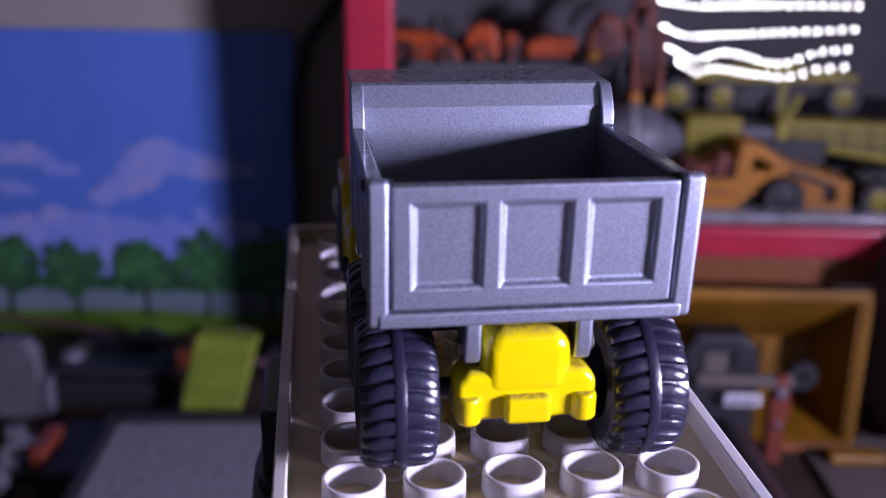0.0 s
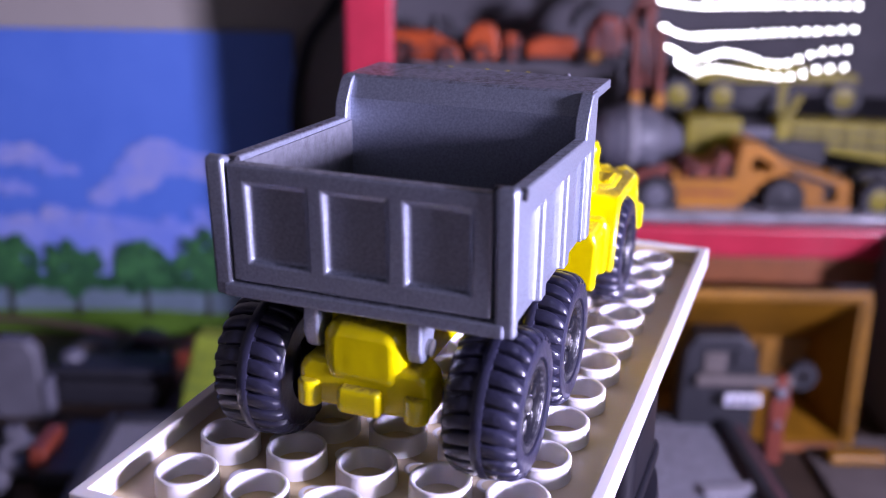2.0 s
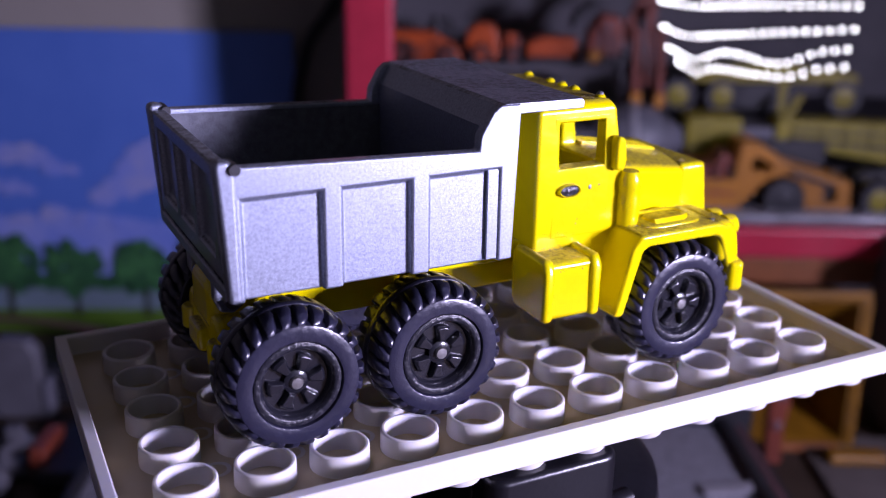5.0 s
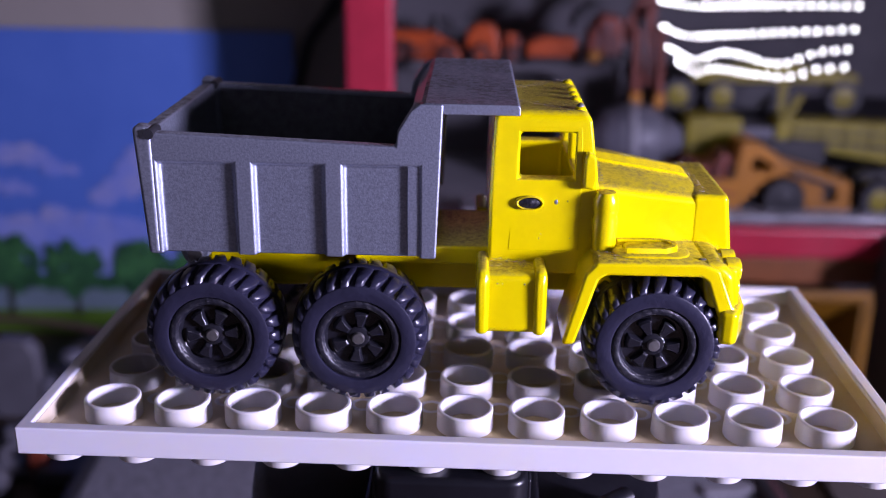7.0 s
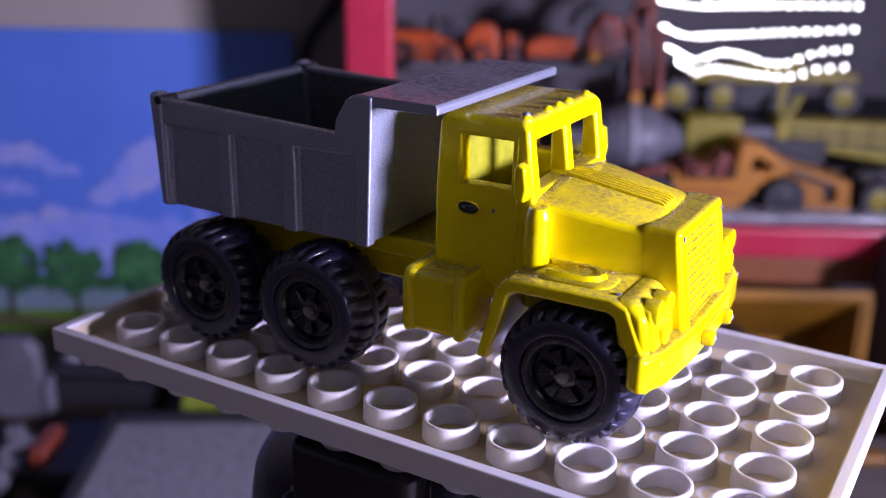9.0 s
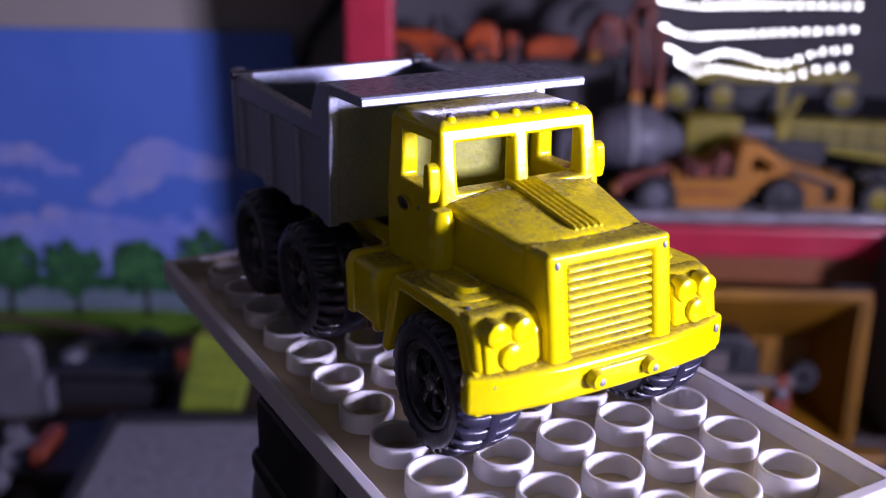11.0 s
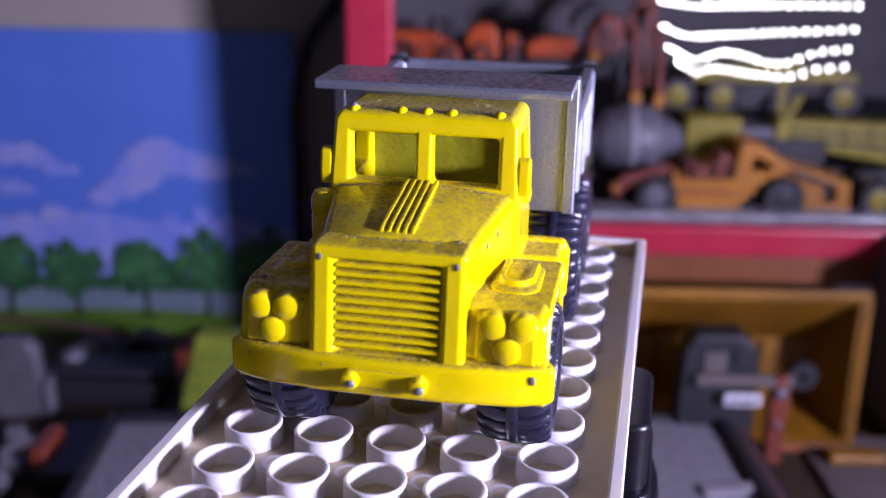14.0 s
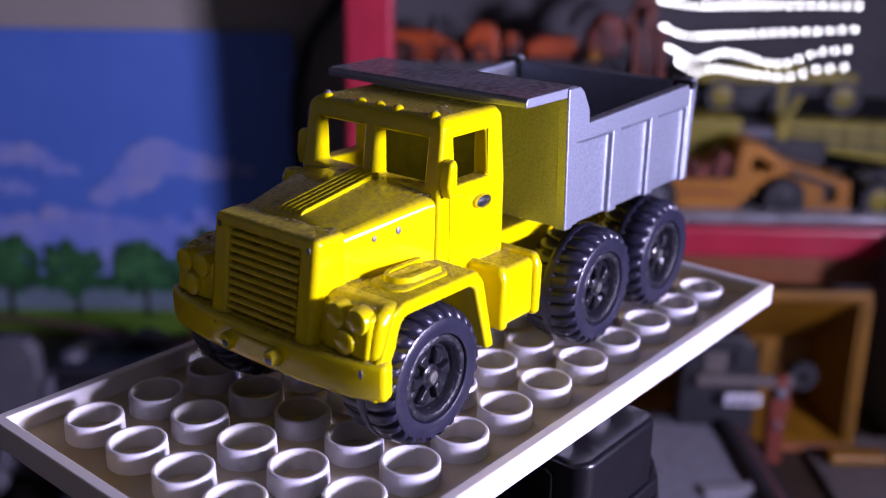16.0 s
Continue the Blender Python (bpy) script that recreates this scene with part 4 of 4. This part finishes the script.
    part("engine", box(bm_(), -8, 14, -3.5, 3.5, 2, 11.8), DARKP, t, bevel=0.8)
    part("blade_arm", box(bm_(), 6, 9, -3.9, -2.6, 0.2, 18), TOYYEL, t, bevel=0.4)


def bead(r):
    b = bm_()
    bmesh.ops.create_icosphere(b, subdivisions=2, radius=r)
    return b


def build_led_reflection():
    # glowing beads stand in for the LED panel's reflection in the glossy case
    row_group = "rows of glowing LED beads"
    shapes = ((26, ((59.4, 23.6), (64, 22.6), (69, 22.0), (90, 22.6), (119, 22.8))), (25, ((60.5, 16.0), (64.5, 14.0), (69, 12.9), (90, 14.2), (118.8, 15.8))),
              (24, ((62.8, 9.6), (67, 7.4), (71.5, 5.6), (75, 6.8), (80, 8.6), (88, 7.0), (95, 4.8), (100, 5.4), (108, 8.8), (117.4, 9.8))),
              (20, ((66, 5.2), (72, 1.8), (77.5, 3.6), (88, 2.0), (98, 0.9), (103, 1.4), (108, 3.4), (117.2, 4.3))))
    small = mesh_of("reflection_bead", bead(0.4), LED)
    large = mesh_of("reflection_bead", bead(0.55), LED)
    for n, line in shapes:
        t = thing("led_reflection_row", (0, 196, 0), "row of glowing white beads before the case, standing in for the LED panel's reflection", "led lights", row_group)
        xs, zs = [p[0] for p in line], [p[1] for p in line]
        for i in range(n):
            u = (i / (n - 1)) ** 1.6
            x = xs[0] + (xs[-1] - xs[0]) * u
            led = new("reflection_bead", small if u < 0.2 else large)
            led.parent = t
            led.location = (x * MM, 0, float(np.interp(x, xs, zs)) * MM)
        wire = bm_()
        loft(wire, [[(x, y, z + h) for y, h in ((1.0, -0.3), (1.6, -0.3), (1.6, 0.3), (1.0, 0.3))] for x, z in line])
        part("bead_wire", wire, DARKP, t)


def build_clutter():
    # propped tray and odds and ends
    t = thing("toy_tray", (87, 158.5, -112), "deep ochre plastic hopper tray propped upright under the shelf", "tray")
    def rect(x0, x1, z0, z1, y, lean=0.0):
        return [(x0, y, z0), (x1, y, z0), (x1 - lean, y, z1), (x0 - lean, y, z1)]
    shell = part("tray_shell", loft(bm_(), [rect(-30, 32, 5, 30, 34), rect(-38.5, 38.2, 0.4, 53.6, 8.6, 1), rect(-38.5, 38.2, 0.4, 53.6, 7.0, 1), rect(-35.6, 35.2, 3.2, 50.8, 7.0, 1), rect(-28, 29.5, 7, 27.5, 32)]), OCHRE, t)
    part("tray_rim", box(bm_(), -39.4, 37.6, 6.4, 8.8, 51.6, 54.2), OCHRE, shell, bevel=0.5)
    part("tray_rim", prism(bm_(), [(36.2, 0.6), (38.8, 0.6), (37.9, 51.4), (35.3, 51.4)], 6.2, 8.8), OCHRE, shell, bevel=0.5)
    part("tray_foot", box(bm_(), -34, 34, 4.6, 6.6, 0.1, 3.0), WOOD, t, bevel=0.4)
    for k in range(6):
        x = -20 + 8.5 * k
        part("bottom_rib", prism(bm_(), [(x, 8), (x + 0.8, 8), (x + 0.8, 27), (x, 27)], 30.6, 31.8), OCHRE, shell)
    t = thing("toy_motor_unit", (80, 160, -112), "dark toy motor unit with pink and grey parts", "toy part")
    part("block", prism(bm_(), [(-13, 0.2), (11, 0.2), (11.5, 30), (10, 38), (5, 42.5), (-9, 42), (-12, 37)], -2, 8), DARKP, t, bevel=1.4)
    part("window", box(bm_(), -6, 1, -2.9, -1.8, 30, 37), BEIGE, t, bevel=0.5)
    part("window", box(bm_(), 3, 8, -2.9, -1.8, 32, 38), BORDER, t, bevel=0.5)
    part("rod", cyl(bm_(), (0, -3, 28), 2.0, -8, 21, "x", 16), BEIGE, t)
    post = part("post", prism(bm_(), [(15, 0.2), (20.5, 0.2), (20, 14), (21, 22), (19, 31), (15.5, 30), (14.5, 18)], -5, -1), REDBROWN, t, bevel=0.9)
    part("post_cap", dome(bm_(), (17.5, -5, 25), 2.2, -1.2, "y", 16), PALE, post)
    part("post_cap", dome(bm_(), (17.5, -5, 14), 1.8, -1.0, "y", 16), PINK, post)
    part("side_gear", lathe(bm_(), [(1.2, -2), (4.4, -2), (4.8, -1), (4.8, 1), (4.4, 2), (1.2, 2)], 18, "y", (24.5, 0, 29), closed=True), DARKP, t)
    for k in range(5):
        part("tag_bar", box(bm_(), 1.7 + 1.9 * k, 2.8 + 1.9 * k, -6.6, -6.1, 21.9, 23.9), DRUM, t)
    part("label_plate", box(bm_(), 0.5, 11.5, -6.2, -5.0, 21, 24.8), IVORY, t, "small white label plate", bevel=0.4)
    # right-hand clutter
    t = part("plastic_block", box(bm_(), -9, 9, -3, 3, 0, 3.4), OCHRE, None, bevel=1.2, at=(123, 155, 2.2))
    tagged(t, "small ochre plastic block on the table", "block")
    t = part("cardboard_flap", box(bm_(), -40, 40, -30, 26, 0, 2), BEIGE, None, bevel=0.5, at=(150, 145, 0.0))
    tagged(t, "beige cardboard flap lying on the table", "cardboard")
    t = part("grey_box", box(bm_(), -20, 30, -10, 30, 0, 62), BACKP, None, bevel=2, at=(160, 175, 0))
    tagged(t, "dull grey box beside the ochre tray", "box")
    # lime foam block with holes
    t = thing("foam_block", (-76, 170, -112), "lime green foam block with round holes, leaning", "foam block", turn=-3)
    part("block", prism(bm_(), [(-15.8, 0.2), (3.6, 0.2), (12.2, 31.2), (-7.4, 32.4)], 0, 9), LIME, t, bevel=1.2)
    part("split_line", prism(bm_(), [(-12.5, 14.4), (6.8, 11.6), (7.1, 12.6), (-12.2, 15.4)], -0.15, 0.4), LIMEDOT, t)
    for i in range(4):
        for j in range(2):
            part("hole", cyl(bm_(), (-7.0 + 4.6 * i + 1.9 * j, 0, 20.0 + 6 * j - 0.6 * i), 0.9, -0.2, 0.3, "y", 12), LIMEDOT, t)
    # white plastic parts
    for x, y, k, turn in ((-130, 142, 0.62, 12), (-133, 128, 0.5, -20)):
        t = thing("white_plastic_part", (x, y, -112), "white plastic ring-shaped part", "plastic part", "white plastic parts", turn=turn)
        b = lathe(bm_(), [(4.4 * k, -3), (9 * k, -3), (10 * k, 0), (9 * k, 3), (4.4 * k, 3), (3.8 * k, 0)], 28, "y", (0, 0, 10 * k), closed=True)
        part("ring", b, PALE, t)
        part("foot", box(bm_(), -9 * k, 9 * k, -6, 4, 0, 3), PALE, t, bevel=0.8)
        part("upright", prism(bm_(), [(-4 * k, 17 * k), (4 * k, 17 * k), (3 * k, 25 * k), (-5 * k, 25 * k)], -2, 2), PALE, t, bevel=0.6)
    t = thing("dark_toy_part", (-100, 222, -112), "low pile of dark brown toy parts under the scenery", "toy part")
    for k, (x, z, w, h) in enumerate(((-44, 0, 20, 7), (-24, 0, 16, 9), (-6, 0, 18, 6.5), (12, 0, 14, 10), (28, 0, 12, 7))):
        part("block", prism(bm_(), [(x, 0.1), (x + w, 0.1), (x + w * 0.9, h), (x + w * 0.4, h * 1.2), (x + 1, h * 0.8)], -8 - k % 3, 4), (BEIGE, DARKP, REDBROWN)[k % 3], t, bevel=1.0)
    t = thing("plastic_sheet", (-138, 176, -112), "white plastic panel leaning among dark parts", "plastic part")
    part("panel", prism(bm_(), [(-14, 0), (3, 0), (2, 24), (-1, 28), (-10, 28.5), (-14, 26)], -3, 3), PALE, t, bevel=1.2)
    part("edge_fold", box(bm_(), 3.2, 5.0, -4, 3, 0, 14), DRUM, t, bevel=0.6)
    t = thing("dark_toy_part", (-118, 196, -112), "dark brown toy chassis part on the table", "toy part")
    part("block", box(bm_(), -22, 18, -14, 12, 0, 9), DARKP, t, bevel=2)
    part("bar", cyl(bm_(), (0, -10, 11), 2, -24, 22, "x", 14), DARKP, t)
    part("grey_knob", dome(bm_(), (-18, 6, 9), 4.5, 3, "z", 18), DRUM, t)
    t = thing("dark_toy_part", (-112, 150, -112), "dark red and black toy chassis part on the table", "toy part")
    part("block", box(bm_(), -10, 6, -20, 12, 0, 7), DARKP, t, bevel=2)
    part("red_bracket", box(bm_(), -13, -8, -14, 2, 0, 11), REDBROWN, t, bevel=1)
    cu = bpy.data.curves.new("thin_cable", "CURVE")
    cu.dimensions, cu.bevel_depth, cu.bevel_resolution = "3D", 0.0011, 2
    sp = cu.splines.new("BEZIER")
    pts = ((-215, 232, -106), (-165, 222, -98), (-112, 206, -97), (-78, 200, -99), (-48, 196, -110.8))
    sp.bezier_points.add(len(pts) - 1)
    for p, q in zip(sp.bezier_points, pts):
        p.co = (q[0] * MM, q[1] * MM, (q[2] + LIFT) * MM)
        p.handle_left_type = p.handle_right_type = "AUTO"
    cu.materials.append(PINK)
    tagged(new("thin_cable", cu), "thin reddish cable crossing the clutter", "cable")


# ---- movement: the plate, its truck and the turntable head turn about one upright axis ----
ANGLES = ((0, 98.2), (0.5, 91.2), (1, 84.15), (1.5, 77.2), (2, 70.2), (2.5, 63.15), (3, 55.95), (3.5, 48.7), (4, 41.4), (6.5, 6.0),
          (7, -1.2), (7.5, -8.25), (8, -15.4), (8.5, -22.55), (9, -29.75), (11.5, -66.25), (12, -73.3), (12.5, -80.3), (13, -87.2),
          (13.5, -94.1), (14, -101.05), (14.5, -107.95), (15, -114.95), (15.5, -121.85), (16, -128.85))


def turned(deg, own=None):
    m = Matrix.Translation((0, 0, LIFT * MM)) @ Matrix.Rotation(radians(deg), 4, "Z") @ Matrix.Translation((-AXIS[0] * MM, -AXIS[1] * MM, 0))
    return m @ own if own else m


def motions():
    ts, an = [a[0] for a in ANGLES], [a[1] for a in ANGLES]
    times = [0.5 * k for k in range(33)]
    own = pose(0, 0, 0, 0, 0, 0.9)
    walk(plate, [(t, turned(float(np.interp(t, ts, an)))) for t in times])
    walk(truck, [(t, turned(float(np.interp(t, ts, an)), own)) for t in times])
    walk(head, [(t, Matrix.Rotation(radians(float(np.interp(t, ts, an))), 4, "Z")) for t in times])


build_room()
build_case()
build_backdrop()
build_cable()
build_board()
head = build_stand()
plate = build_plate()
truck = build_truck()
build_shelf_toys()
build_led_reflection()
build_clutter()
motions()
